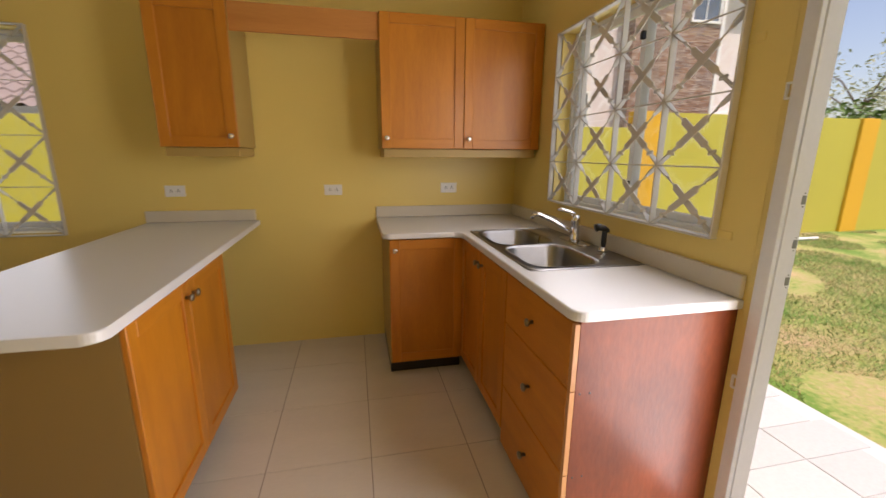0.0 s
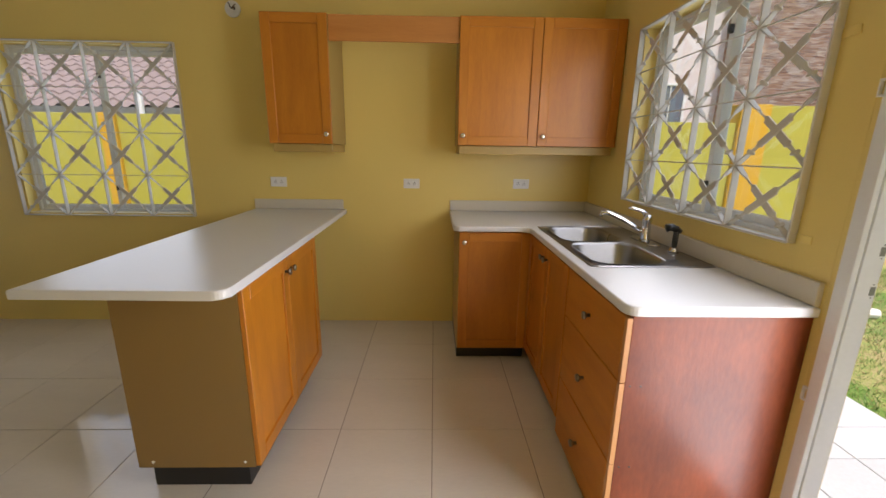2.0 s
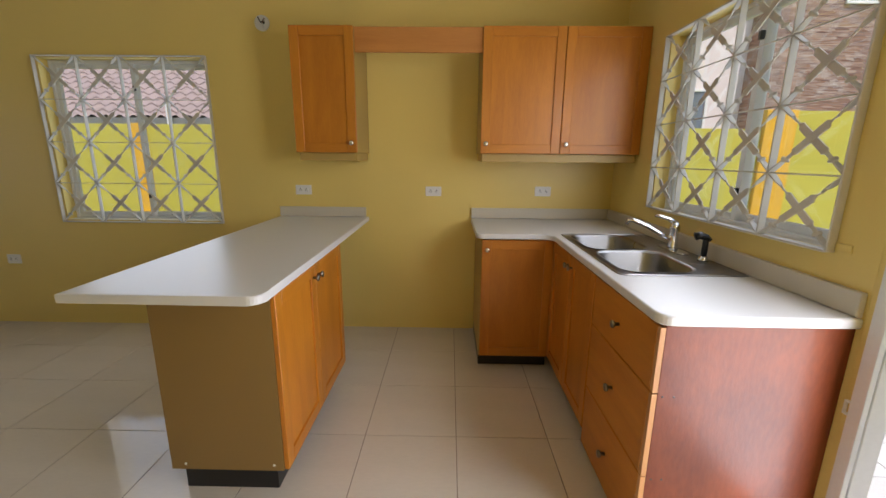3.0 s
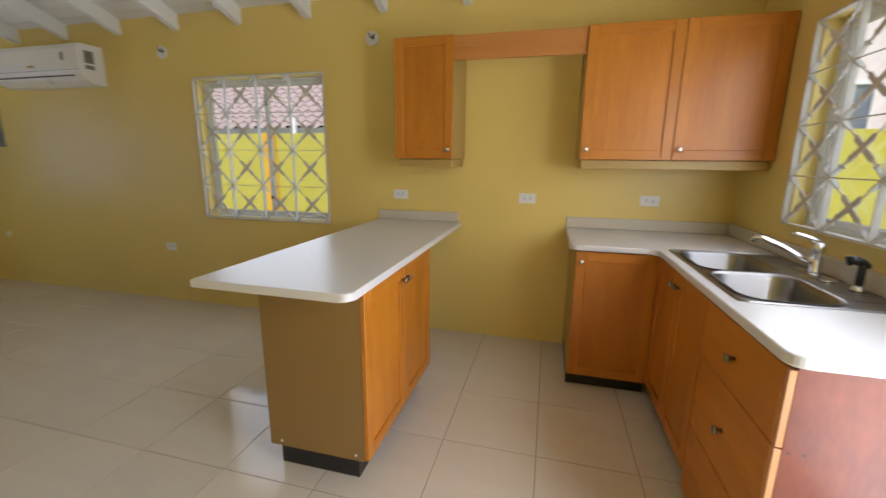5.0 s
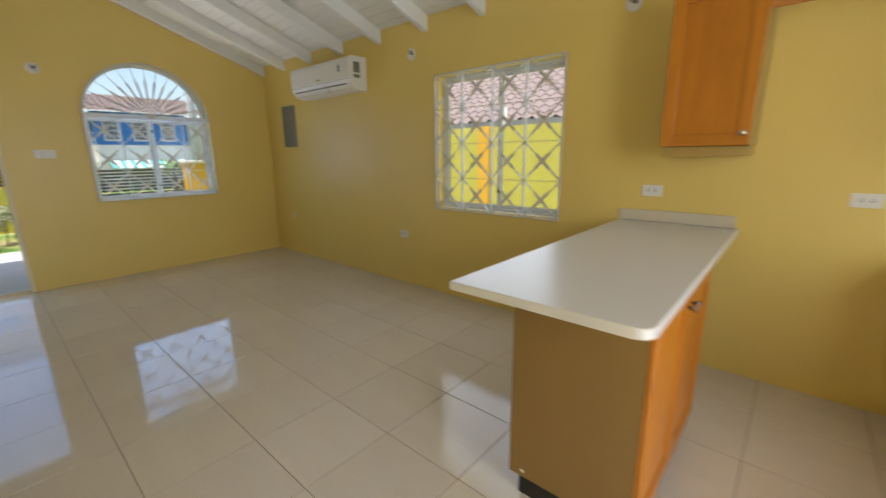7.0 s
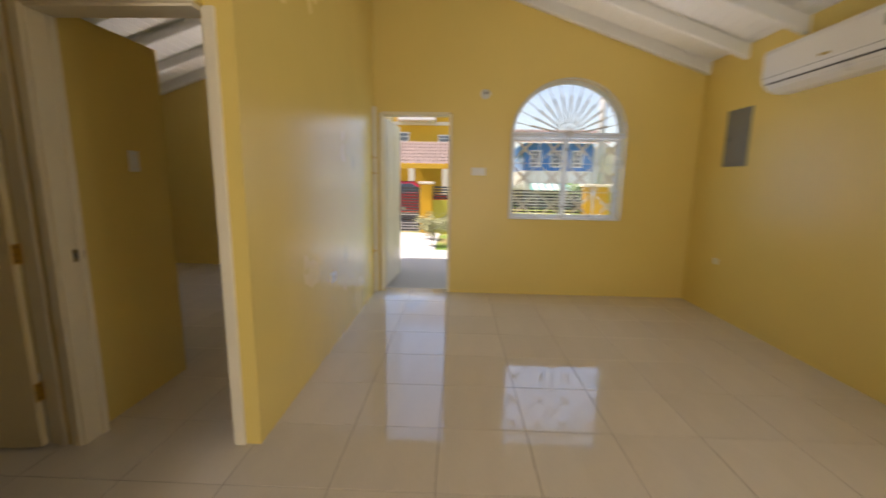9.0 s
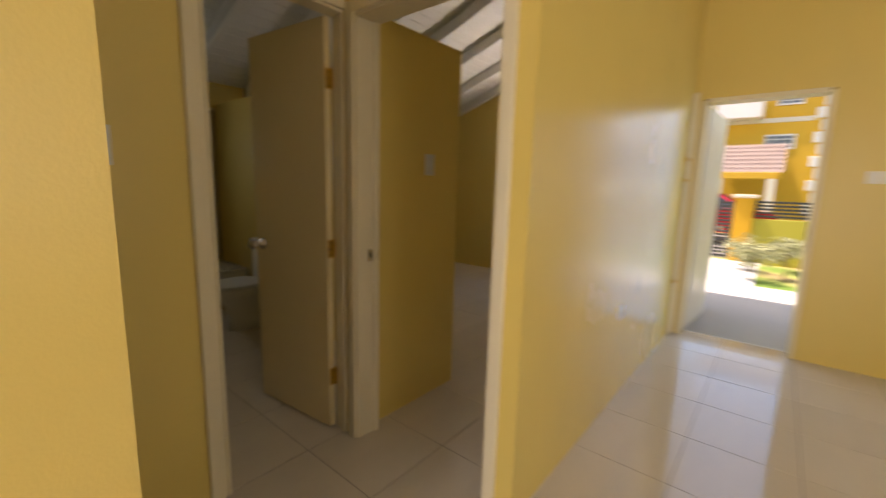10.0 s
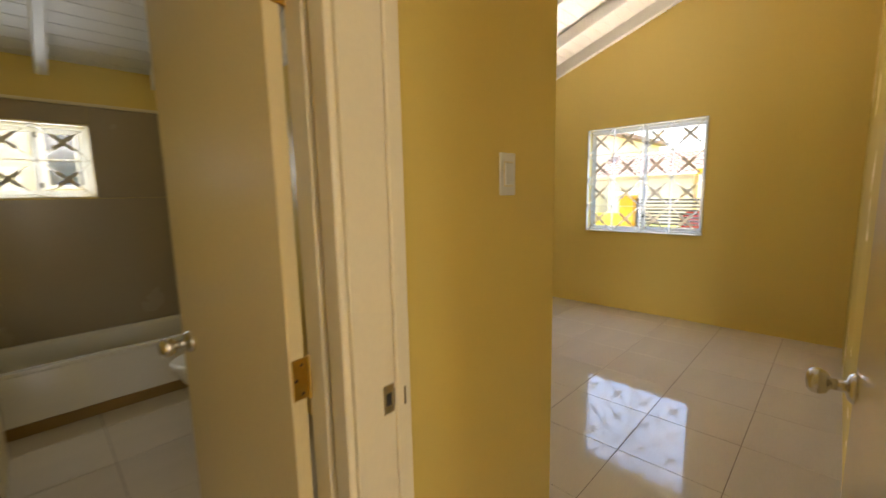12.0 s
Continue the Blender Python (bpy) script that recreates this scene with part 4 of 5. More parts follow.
top = tagged(new("worktop"), "off-white laminate L-shaped worktop with rounded corners", "worktop")
part("counter", plate_with_hole(outline, (SK[0] + 0.02, SK[1] + 0.02, SK[2] - 0.02, SK[3] - 0.02), CB + 0.001, CT, 0.007), M_COUNTER, top)
part("backsplash", box((WX0 + 0.002, YN - 0.020, CT + 0.001, XE - 0.021, YN - 0.001, CT + 0.078), bevel=0.004, seg=2), M_SPLASH, top, "beige laminate upstand")
part("backsplash", box((XE - 0.020, WY0 + 0.004, CT + 0.001, XE - 0.001, YN - 0.001, CT + 0.078), bevel=0.004, seg=2), M_SPLASH, top, "beige laminate upstand")

# double-bowl steel sink
def bowl(x0, y0, x1, y1, zt, depth, r=0.07):
    bm = bmesh.new()
    rings = []
    for inset, z, rr in ((-0.012, zt + 0.004, r + 0.012), (0.0, zt + 0.002, r), (0.006, zt - 0.008, r), (0.014, zt - depth * 0.85, r), (0.03, zt - depth * 0.97, r), (0.06, zt - depth, r * 0.8)):
        rings.append([bm.verts.new((x, y, z)) for x, y in rounded(x0 + inset, y0 + inset, x1 - inset, y1 - inset, max(0.085 - inset, 0.025), 6)])
    for a, b in zip(rings, rings[1:]):
        n = len(a)
        for k in range(n):
            bm.faces.new((a[k], a[(k + 1) % n], b[(k + 1) % n], b[k]))
    bm.faces.new(rings[-1])
    return bm


sink = tagged(new("kitchen_sink"), "double-bowl stainless steel sink set in the worktop", "sink")
zt = CT + 0.003
bowls = ((SK[0] + 0.035, SK[1] + 0.03, SK[0] + 0.345, 2.320), (SK[0] + 0.035, 2.355, SK[0] + 0.345, SK[3] - 0.03))
deck = bmesh.new()
for b in ((SK[0], SK[1], SK[2], bowls[0][1]), (SK[0], bowls[1][3], SK[2], SK[3]), (SK[0], bowls[0][1], bowls[0][0], bowls[1][3]), (bowls[0][2], bowls[0][1], SK[2], bowls[1][3]), (bowls[0][0], bowls[0][3], bowls[0][2], bowls[1][1])):
    box((b[0], b[1], CT + 0.0005, b[2], b[3], zt), bm=deck)
part("rim", deck, M_STEEL, sink)
part("rolled_edge", tube([(x, y, zt - 0.001) for x, y in rounded(*SK, 0.03, 5) + [(SK[0], SK[1] + 0.03)]], 0.004, 6), M_STEEL, sink)
# filler corners of the bowls keep the deck closed
for b in bowls:
    part("bowl", bowl(*b, zt, 0.17), M_STEEL, sink, "brushed steel bowl", smooth=True)
    cx, cy = (b[0] + b[2]) / 2, (b[1] + b[3]) / 2
    part("drain", lathe([(0.045, 0), (0.042, 0.004), (0.03, 0.002), (0.012, 0.004)], (cx, cy, zt - 0.17), "z", 20), M_CHROME, sink)
    for px, py, sx, sy in ((b[0], b[1], 1, 1), (b[2], b[1], -1, 1), (b[2], b[3], -1, -1), (b[0], b[3], 1, -1)):
        pts = [(px, py)] + [(px + sx * (0.085 - 0.085 * math.sin(radians(a))), py + sy * (0.085 - 0.085 * math.cos(radians(a)))) for a in range(0, 91, 15)]
        part("rim_corner", prism(pts, CT + 0.0005, zt), M_STEEL, sink)

# mixer tap with lever, and side spray
tap = thing("kitchen_tap", (0.705, 2.36, zt), 0, "chrome single-lever kitchen mixer tap on the sink deck", "tap")
part("base_plate", prism(rounded(-0.03, -0.12, 0.03, 0.12, 0.028), 0, 0.008, bevel=0.003), M_CHROME, tap)
part("body", lathe([(0.026, 0.008), (0.024, 0.02), (0.021, 0.07), (0.021, 0.105), (0.023, 0.112), (0.022, 0.13), (0.014, 0.142), (0.004, 0.145)], (0, 0, 0), "z", 24), M_CHROME, tap, smooth=True)
part("spout", tube([(-0.01, 0, 0.055), (-0.06, 0.012, 0.08), (-0.12, 0.025, 0.115), (-0.19, 0.04, 0.145), (-0.215, 0.046, 0.146), (-0.222, 0.048, 0.125)], [0.012, 0.0115, 0.011, 0.0105, 0.0105, 0.010], 12), M_CHROME, tap, smooth=True)
part("lever", tube([(0, 0, 0.135), (-0.03, 0.006, 0.158), (-0.075, 0.016, 0.172), (-0.095, 0.02, 0.172)], [0.014, 0.009, 0.008, 0.006], 10), M_CHROME, tap, smooth=True)
spray = thing("side_sprayer", (0.728, 2.14, zt), 0, "black plastic side sprayer standing in a chrome collar", "sprayer")
part("collar", lathe([(0.024, 0), (0.022, 0.01), (0.016, 0.022), (0.014, 0.024)], (0, 0, 0), "z", 18), M_CHROME, spray, "chrome collar", smooth=True)
part("handle", lathe([(0.011, 0.02), (0.013, 0.05), (0.012, 0.09), (0.014, 0.105)], (0, 0, 0), "z", 16), M_BLACK, spray, smooth=True)
part("nozzle", tube([(0.02, 0, 0.098), (0, 0, 0.108), (-0.025, 0.004, 0.118), (-0.045, 0.008, 0.112)], [0.010, 0.016, 0.017, 0.019], 12), M_BLACK, spray, smooth=True)

# island: worktop, upstand, cabinet
isl = tagged(new("island_worktop"), "off-white laminate island worktop with rounded corners and beige upstand", "worktop")
IX0, IX1, IY0 = -1.735, -1.05, 1.587
part("counter", prism(rounded(IX0, IY0, IX1, YN - 0.002, 0.045, 6, (0, 1, 0, 0)), CB + 0.001, CT, bevel=0.006), M_COUNTER, isl)
part("backsplash", box((IX0 + 0.002, YN - 0.020, CT + 0.001, IX1 - 0.02, YN - 0.001, CT + 0.074), bevel=0.004, seg=2), M_SPLASH, isl, "beige laminate upstand")
# cabinet face looks towards +x: local x runs towards +y
ic = cabinet("island_cabinet", pose(-1.062, 1.722, 0, 0, 0, 90), 0.905, 0.478, 0.125, CB - 0.001, "orange maple island cabinet with tan melamine back on a black plinth", M_BOARD, M_BOARD, "island",
             doors=[(0.003, 0.128, 0.451, 0.872, 1), (0.454, 0.128, 0.902, 0.872, -1)], kick=0.125, kick_in=0.07, back=M_BOARD, metal=M_NICKEL_SHADED)
for y in (0.06, 0.42):
    part("screw_cap", lathe([(0.006, 0), (0.005, 0.002)], (0.0, y, 0.15), "-x", 10), M_PLASTIC, ic)

# wall cabinets and valance
UZ0, UZ1, UY = 1.392, 2.150, 3.03
uc = cabinet("wall_cabinet", pose(-1.432, UY, 0), 0.400, YN - UY - 0.003, UZ0 - 0.0, UZ1, "orange maple single wall cabinet with one shaker door", M_CABSIDE, M_CABSIDE, "wall cabinets", doors=[(0.0, UZ0, 0.398, UZ1, 1)])
part("light_rail", box((0.012, 0.03, UZ0 - 0.052, 0.39, YN - UY - 0.003, UZ0 - 0.002), bevel=0.002, seg=1), M_CABSIDE, uc)
uc = cabinet("wall_cabinet", pose(-0.232, UY, 0), 1.024, YN - UY - 0.003, UZ0 + 0.003, UZ1, "orange maple double wall cabinet with two shaker doors", M_CABSIDE, M_CABSIDE, "wall cabinets",
             doors=[(0.0, UZ0 + 0.003, 0.507, UZ1, -1), (0.511, UZ0 + 0.003, 1.021, UZ1, -1)])
part("light_rail", box((0.012, 0.03, UZ0 - 0.050, 1.01, YN - UY - 0.003, UZ0 + 0.001), bevel=0.002, seg=1), M_CABSIDE, uc)
solid("valance_board", box((-1.031, UY + 0.02, 2.002, -0.233, UY + 0.038, 2.148), bevel=0.002, seg=1), M_VALANCE, "plain birch valance board bridging the wall cabinets", "valance")

# ---- wall fittings ----


def plate(name, m, label, category, kind_, w=0.118, h=0.075):
    """A wall plate with its face towards local -y."""
    p = tagged(new(name), label, category, "wall plates")
    p.matrix_world = m
    part("cover_plate", box((-w / 2, -0.006, -h / 2, w / 2, 0.001, h / 2), bevel=0.003, seg=2), M_PLASTIC, p)
    if kind_ == "outlet":
        horiz = w > h
        for s in (-1, 1):
            ox, oz = (s * 0.022, 0) if horiz else (0, s * 0.022)
            f = part("socket", box((ox - 0.016, -0.008, oz - 0.016, ox + 0.016, -0.0055, oz + 0.016), bevel=0.003, seg=2), M_PLASTIC, p)
            part("slots", box((ox - 0.008, -0.0085, oz - 0.008, ox - 0.005, -0.0078, oz + 0.003), (ox + 0.005, -0.0085, oz - 0.008, ox + 0.008, -0.0078, oz + 0.003), (ox - 0.003, -0.0085, oz + 0.006, ox + 0.003, -0.0078, oz + 0.012)), M_DARK, f)
    elif kind_ == "switch":
        part("rocker", box((-0.018, -0.011, -0.030, 0.018, -0.0055, 0.030), bevel=0.003, seg=2), M_PLASTIC, p)
        part("rim", box((-0.022, -0.0075, -0.034, 0.022, -0.0058, 0.034), bevel=0.001, seg=1), M_TRIM, p)
    return p


for x, z in ((-1.545, 1.117), (-0.552, 1.115), (0.277, 1.122)):
    plate("outlet", pose(x, YN, z), "white horizontal double power outlet on the kitchen wall", "outlet", "outlet", 0.12, 0.072)
plate("outlet", pose(-3.925, YN, 0.54), "white power outlet low on the side wall", "outlet", "outlet", 0.11, 0.075)
plate("outlet", pose(-6.175, YN, 0.543), "small white wall socket near the corner", "outlet", "blank", 0.06, 0.06)
plate("outlet", pose(-5.08, YP, 0.555, 0, 0, 180), "white power outlet with a loose cover on the partition", "outlet", "outlet", 0.11, 0.075)
plate("light_switch", pose(XW, 1.04, 1.41, 0, 0, 90), "white triple light switch beside the front door", "light switch", "switch", 0.16, 0.085)
plate("light_switch", pose(-4.342, -1.03, 1.385, 0, 0, 180), "white light switch in the bedroom", "light switch", "switch", 0.07, 0.115)
sw = plate("light_switch", pose(-2.897, YH, 1.365, 0, 0, 180), "white light switch by the bathroom door with bare plaster beside it", "light switch", "switch", 0.078, 0.12)
part("plaster_scar", prism([(-0.041, -0.002), (-0.062, 0.012), (-0.05, 0.03), (-0.066, 0.038), (-0.044, 0.05), (-0.038, 0.03)], -0.001, 0.001), M_WIRE, sw).matrix_basis = pose(0.0, -0.002, 0.01, 90, 0, 0)


def lamp_box(m, label):
    """A bare round ceiling-rose box with its wires hanging out; face towards local -y."""
    p = tagged(new("wall_light_box"), label, "light box", "light boxes")
    p.matrix_world = m
    part("box_rim", lathe([(0.052, 0.0), (0.052, 0.008), (0.046, 0.010), (0.044, 0.004), (0.010, 0.003)], (0, 0, 0), "-y", 24), M_PLASTIC, p)
    part("cavity", lathe([(0.014, 0.0), (0.012, 0.006)], (0.006, 0, 0.006), "-y", 16), M_DARK, p)
    for dx, dz, c in ((0.02, 0.016, M_WIRE), (-0.012, 0.022, M_DARK), (0.012, -0.024, M_PLASTIC)):
        part("wire", tube([(0, -0.002, 0), (dx * 0.6, -0.02, dz * 0.3), (dx, -0.028, dz), (dx * 1.5, -0.024, dz * 1.5)], 0.004, 6), c, p)


lamp_box(pose(-1.76, YN, 2.275), "bare white light box with wires above the kitchen")
lamp_box(pose(-3.745, YN, 2.282), "bare white light box with wires on the side wall")
lamp_box(pose(XW, 1.09, 2.24, 0, 0, 90), "bare white light box with wires on the front wall")

# split air conditioner
ac = thing("air_conditioner", (-4.43, YN, 2.025), 0, "white split air conditioner high on the side wall", "air conditioner")
_aw, _ad, _ah = 1.14, 0.22, 0.33
def ac_body(x0, x1):
    sec = [(0, 0.0), (-0.10, 0.0), (-0.165, 0.028), (-0.208, 0.075), (-_ad, 0.12), (-_ad, 0.285), (-0.205, 0.32), (-0.18, 0.33), (0, 0.33)]
    bm = bmesh.new()
    a = [bm.verts.new((x0, y, z)) for y, z in sec]
    b = [bm.verts.new((x1, y, z)) for y, z in sec]
    for i in range(len(sec)):
        j = (i + 1) % len(sec)
        bm.faces.new((a[i], a[j], b[j], b[i]))
    bm.faces.new(a), bm.faces.new(b)
    bmesh.ops.bevel(bm, geom=list({e for v in a + b for e in v.link_edges if e.calc_face_angle(0) > 0.9}), offset=0.008, segments=2, affect="EDGES")
    return bm


part("casing", ac_body(-_aw, 0), M_PLASTIC, ac)
part("outlet_flap", tube([(-_aw + 0.05, -0.176, 0.034), (-0.10, -0.176, 0.034)], 0.008, 8), M_PLASTIC, ac)
part("air_slot", tube([(-_aw + 0.04, -0.1985, 0.066), (-0.09, -0.1985, 0.066)], 0.007, 8), M_DARK, ac, "dark air slot")
part("front_seam", box((-_aw + 0.01, -_ad - 0.0008, 0.108, -0.01, -_ad + 0.002, 0.111)), M_GREY, ac)
part("badge", box((-_aw / 2 - 0.05, -_ad - 0.0015, 0.14, -_aw / 2 + 0.03, -_ad + 0.001, 0.158)), M_NICKEL, ac, "plain silver badge")
part("label", box((-0.20, -_ad - 0.0012, 0.19, -0.165, -_ad + 0.001, 0.255), bevel=0.0), M_GREY, ac, "grey energy label")
part("side_sticker", box((-0.001, -0.165, 0.17, 0.0012, -0.085, 0.275)), M_GREY, ac, "dark rating sticker")
part("side_sticker", box((-0.001, -0.165, 0.12, 0.0012, -0.085, 0.155)), M_GREY, ac)

# breaker panel
pn = thing("breaker_panel", (-6.10, YN, 1.745), 0, "dark grey steel breaker panel set in the wall", "electrical panel")
part("panel_frame", box((-0.165, -0.006, -0.265, 0.165, 0.002, 0.265), bevel=0.002, seg=1), M_GREY, pn)
part("panel_door", box((-0.125, -0.012, -0.215, 0.125, -0.004, 0.215), bevel=0.003, seg=1), M_GREY, pn)
part("catch", box((-0.118, -0.018, -0.02, -0.098, -0.011, 0.02), bevel=0.002, seg=1), M_DARK, pn)

# ---- bathroom ----
surround = tagged(new("tub_surround"), "grey-brown panelled shower surround behind the bathtub", "wall panel", "", S)
for x0, z0, x1, z1 in ((-4.484, 0.3, -2.692, WIN_T[2] - 0.01), (-4.484, WIN_T[2] - 0.008, WIN_T[0] - 0.005, 1.995), (WIN_T[1] + 0.005, WIN_T[2] - 0.008, -2.692, 1.995), (WIN_T[0] - 0.003, WIN_T[3] + 0.01, WIN_T[1] + 0.003, 1.995)):
    part("panel", box((x0, YS + 0.001, z0, x1, YS + 0.012, z1), bevel=0.001, seg=1), M_SURR, surround)
solid("surround_trim", box((-4.484, YS + 0.001, 1.996, -2.752, YS + 0.022, 2.018), bevel=0.003, seg=1), M_TRIM, "thin pale trim along the top of the surround", "trim", kind=S)


def tub_shell():
    x0, x1, y0, y1, h = -4.480, -2.696, YS + 0.014, -3.60, 0.385
    bm = bmesh.new()
    rings = []
    for inset, z, r in ((0.0, h - 0.02, 0.03), (0.0, h, 0.03), (0.05, h + 0.002, 0.12), (0.075, h - 0.02, 0.14), (0.10, h - 0.28, 0.14), (0.16, h - 0.33, 0.12)):
        rings.append([bm.verts.new((x, y, z)) for x, y in rounded(x0 + inset, y0 + inset * 0.8, x1 - inset, y1 - inset * 0.8, r, 6)])
    for a, b in zip(rings, rings[1:]):
        for k in range(len(a)):
            bm.faces.new((a[k], a[(k + 1) % len(a)], b[(k + 1) % len(a)], b[k]))
    bm.faces.new(rings[-1])
    return bm


tub = tagged(new("bathtub"), "cream enamelled built-in bathtub along the rear wall", "bathtub")
part("shell", tub_shell(), M_PORC, tub)
part("apron", box((-4.480, -3.63, 0.070, -2.696, -3.602, 0.364), bevel=0.006), M_PORC, tub)
part("base_strip", box((-4.480, -3.62, 0.0, -2.696, -3.598, 0.070)), M_BOARD, tub, "brown stained base strip")
toilet = thing("toilet", (-4.14, -2.97, 0), -90, "white porcelain toilet with closed lid beside the bathtub", "toilet")
def oval(rx, ry, cy, z, n=24):
    return [(rx * math.sin(2 * math.pi * k / n), cy + ry * math.cos(2 * math.pi * k / n) * (1.15 if math.cos(2 * math.pi * k / n) > 0 else 0.9), z) for k in range(n)]


def loft(rings, bm=None):
    bm = bm or bmesh.new()
    vs = [[bm.verts.new(p) for p in r] for r in rings]
    for a, b in zip(vs, vs[1:]):
        for k in range(len(a)):
            bm.faces.new((a[k], a[(k + 1) % len(a)], b[(k + 1) % len(a)], b[k]))
    bm.faces.new(vs[0]), bm.faces.new(vs[-1])
    return bm


part("bowl", loft([oval(0.10, 0.19, -0.08, 0.0), oval(0.095, 0.18, -0.08, 0.10), oval(0.10, 0.17, -0.04, 0.20), oval(0.155, 0.20, 0.0, 0.31), oval(0.182, 0.215, 0.02, 0.375), oval(0.18, 0.213, 0.02, 0.39)]), M_PORC, toilet, smooth=True)
part("seat_lid", loft([oval(0.188, 0.222, 0.02, 0.392), oval(0.19, 0.224, 0.02, 0.41), oval(0.175, 0.21, 0.02, 0.418)]), M_WHITE, toilet)
part("tank", prism(rounded(-0.20, -0.335, 0.20, -0.17, 0.04), 0.36, 0.72), M_PORC, toilet)
part("tank_lid", prism(rounded(-0.21, -0.342, 0.21, -0.16, 0.045), 0.721, 0.755, bevel=0.006), M_PORC, toilet)
van = thing("vanity_cabinet", (-3.21, -3.12, 0), 0, "ivory bathroom vanity with a white basin top", "vanity")
part("body", box((0.02, 0.0, 0.10, 0.445, 0.62, 0.78), bevel=0.003, seg=1), M_TRIM, van)
part("door", box((0.0, 0.02, 0.12, 0.019, 0.60, 0.76), bevel=0.003, seg=1), M_TRIM, van)
part("kick_board", box((0.06, 0.01, 0.0, 0.445, 0.61, 0.10)), M_BOARD, van, "brown kick board")
part("basin_top", plate_with_hole([(-0.01, -0.01), (0.452, -0.01), (0.452, 0.63), (-0.01, 0.63)], (0.09, 0.12, 0.36, 0.50), 0.781, 0.815, 0.004), M_PORC, van)
part("basin", bowl(0.09, 0.12, 0.36, 0.50, 0.812, 0.13, 0.1), M_PORC, van, smooth=True)
part("handle", tube([(-0.004, 0.56, 0.70), (-0.03, 0.56, 0.70), (-0.03, 0.585, 0.70), (-0.004, 0.585, 0.70)], 0.005, 8), M_BRASS, van)

# ---- outside ----
GZ = -0.15
bm = bmesh.new()
bmesh.ops.create_grid(bm, x_segments=2, y_segments=2, size=900, matrix=Matrix.Translation((0, 0, GZ)))
solid("ground", bm, M_LAWN, "dry patchy lawn with straw and green grass", "ground", kind=S)
solid("foundation", box((XB - 0.15, YS - 0.15, GZ - 0.3, XE + 0.15, YP2, -0.121), (XW - 0.15, YP2, GZ - 0.3, XE + 0.15, YN + 0.15, -0.121)), M_CONC, "concrete house slab", "foundation", kind=S)

# boundary wall along the side yard, a step higher behind the house
YB = 6.92
solid("boundary_wall_side", box((-13.2, YB, GZ - 0.2, 4.39, YB + 0.15, 1.84), bevel=0.004, seg=1), M_YARD, "lime yellow painted boundary wall beside the house", "boundary wall", kind=S)
solid("boundary_wall_rear", box((4.87, YB, GZ - 0.2, 26, YB + 0.15, 2.11), bevel=0.004, seg=1), M_YARD, "lime yellow painted boundary wall of the rear yard", "boundary wall", kind=S)
for x, w, h in ((-10.4, 0.12, 1.85), (-5.36, 0.12, 1.85), (-0.4, 0.12, 1.85), (4.63, 0.24, 2.12), (9.68, 0.22, 2.12), (14.7, 0.22, 2.12)):
    solid("pilaster", box((x - w, YB - 0.06, GZ - 0.1, x + w, YB + 0.2, h), bevel=0.006, seg=1), M_PILA, "golden yellow pilaster on the boundary wall", "pilaster", "boundary pilasters", S)

# rear yard paving and litter
pave = solid("rear_paving", box((XE + 0.15, -4.5, GZ - 0.2, 2.27, 3.9, GZ + 0.018)), M_CONC, "pale grey stamped concrete paving behind the house", "paving", kind=S)
random.seed(4)
STONES = [mesh_of(box((0.003, 0.003, GZ, w - 0.003, 0.237, GZ + 0.026), bevel=0.002, seg=1), M_CONC, "paver") for w in (0.44, 0.36)]
for j in range(24):
    y, x, k = -0.6 + 0.24 * j - 0.24 * 0, XE + 0.17, j % 2
    if y > 3.6:
        break
    while x + 0.36 < 2.29:
        shared("paver", STONES[k], pave, (x, y, 0))
        x += (0.44, 0.36)[k]
        k = 1 - k
solid("plastic_pipe", tube([(6.6, 6.25, GZ + 0.03), (8.1, 6.3, GZ + 0.03)], 0.03, 10), M_WHITE, "white plastic pipe lying on the grass", "pipe")
solid("plastic_pipe", tube([(3.55, 3.95, GZ + 0.06), (3.86, 3.86, GZ + 0.05)], [0.07, 0.045], 10), M_WHITE, "short white plastic pipe lying on the lawn", "pipe")


def blades(n, x0, y0, x1, y1, seed):
    rnd = random.Random(seed)
    vs, fs = [], []
    for _ in range(n):
        x, y = rnd.uniform(x0, x1), rnd.uniform(y0, y1)
        if noise.noise((x * 0.9, y * 0.9, 0)) < -0.12:
            continue
        a, h, w = rnd.uniform(0, 6.28), rnd.uniform(0.02, 0.06), rnd.uniform(0.0015, 0.0035)
        lx, ly = rnd.uniform(-0.05, 0.05), rnd.uniform(-0.05, 0.05)
        k = len(vs)
        vs += [(x - w * math.cos(a), y - w * math.sin(a), GZ), (x + w * math.cos(a), y + w * math.sin(a), GZ), (x + lx, y + ly, GZ + h)]
        fs.append((k, k + 1, k + 2))
    me = bpy.data.meshes.new("grass")
    me.from_pydata(vs, [], fs)
    return me


for rng, m_, lab in (((75000, 2.3, 1.2, 11, 6.8, 1), M_LEAF, "short green grass tufts on the rear lawn"), ((60000, 2.3, 1.2, 11, 6.8, 2), mat("straw_dry", (0.48, 0.38, 0.20), rough=0.8, vary=0.25, scale=2, bump=0), "dry straw scattered over the rear lawn")):
    me = blades(*rng)
    me.materials.append(m_)
    tagged(new("grass", me), lab, "grass", "", "stuff")


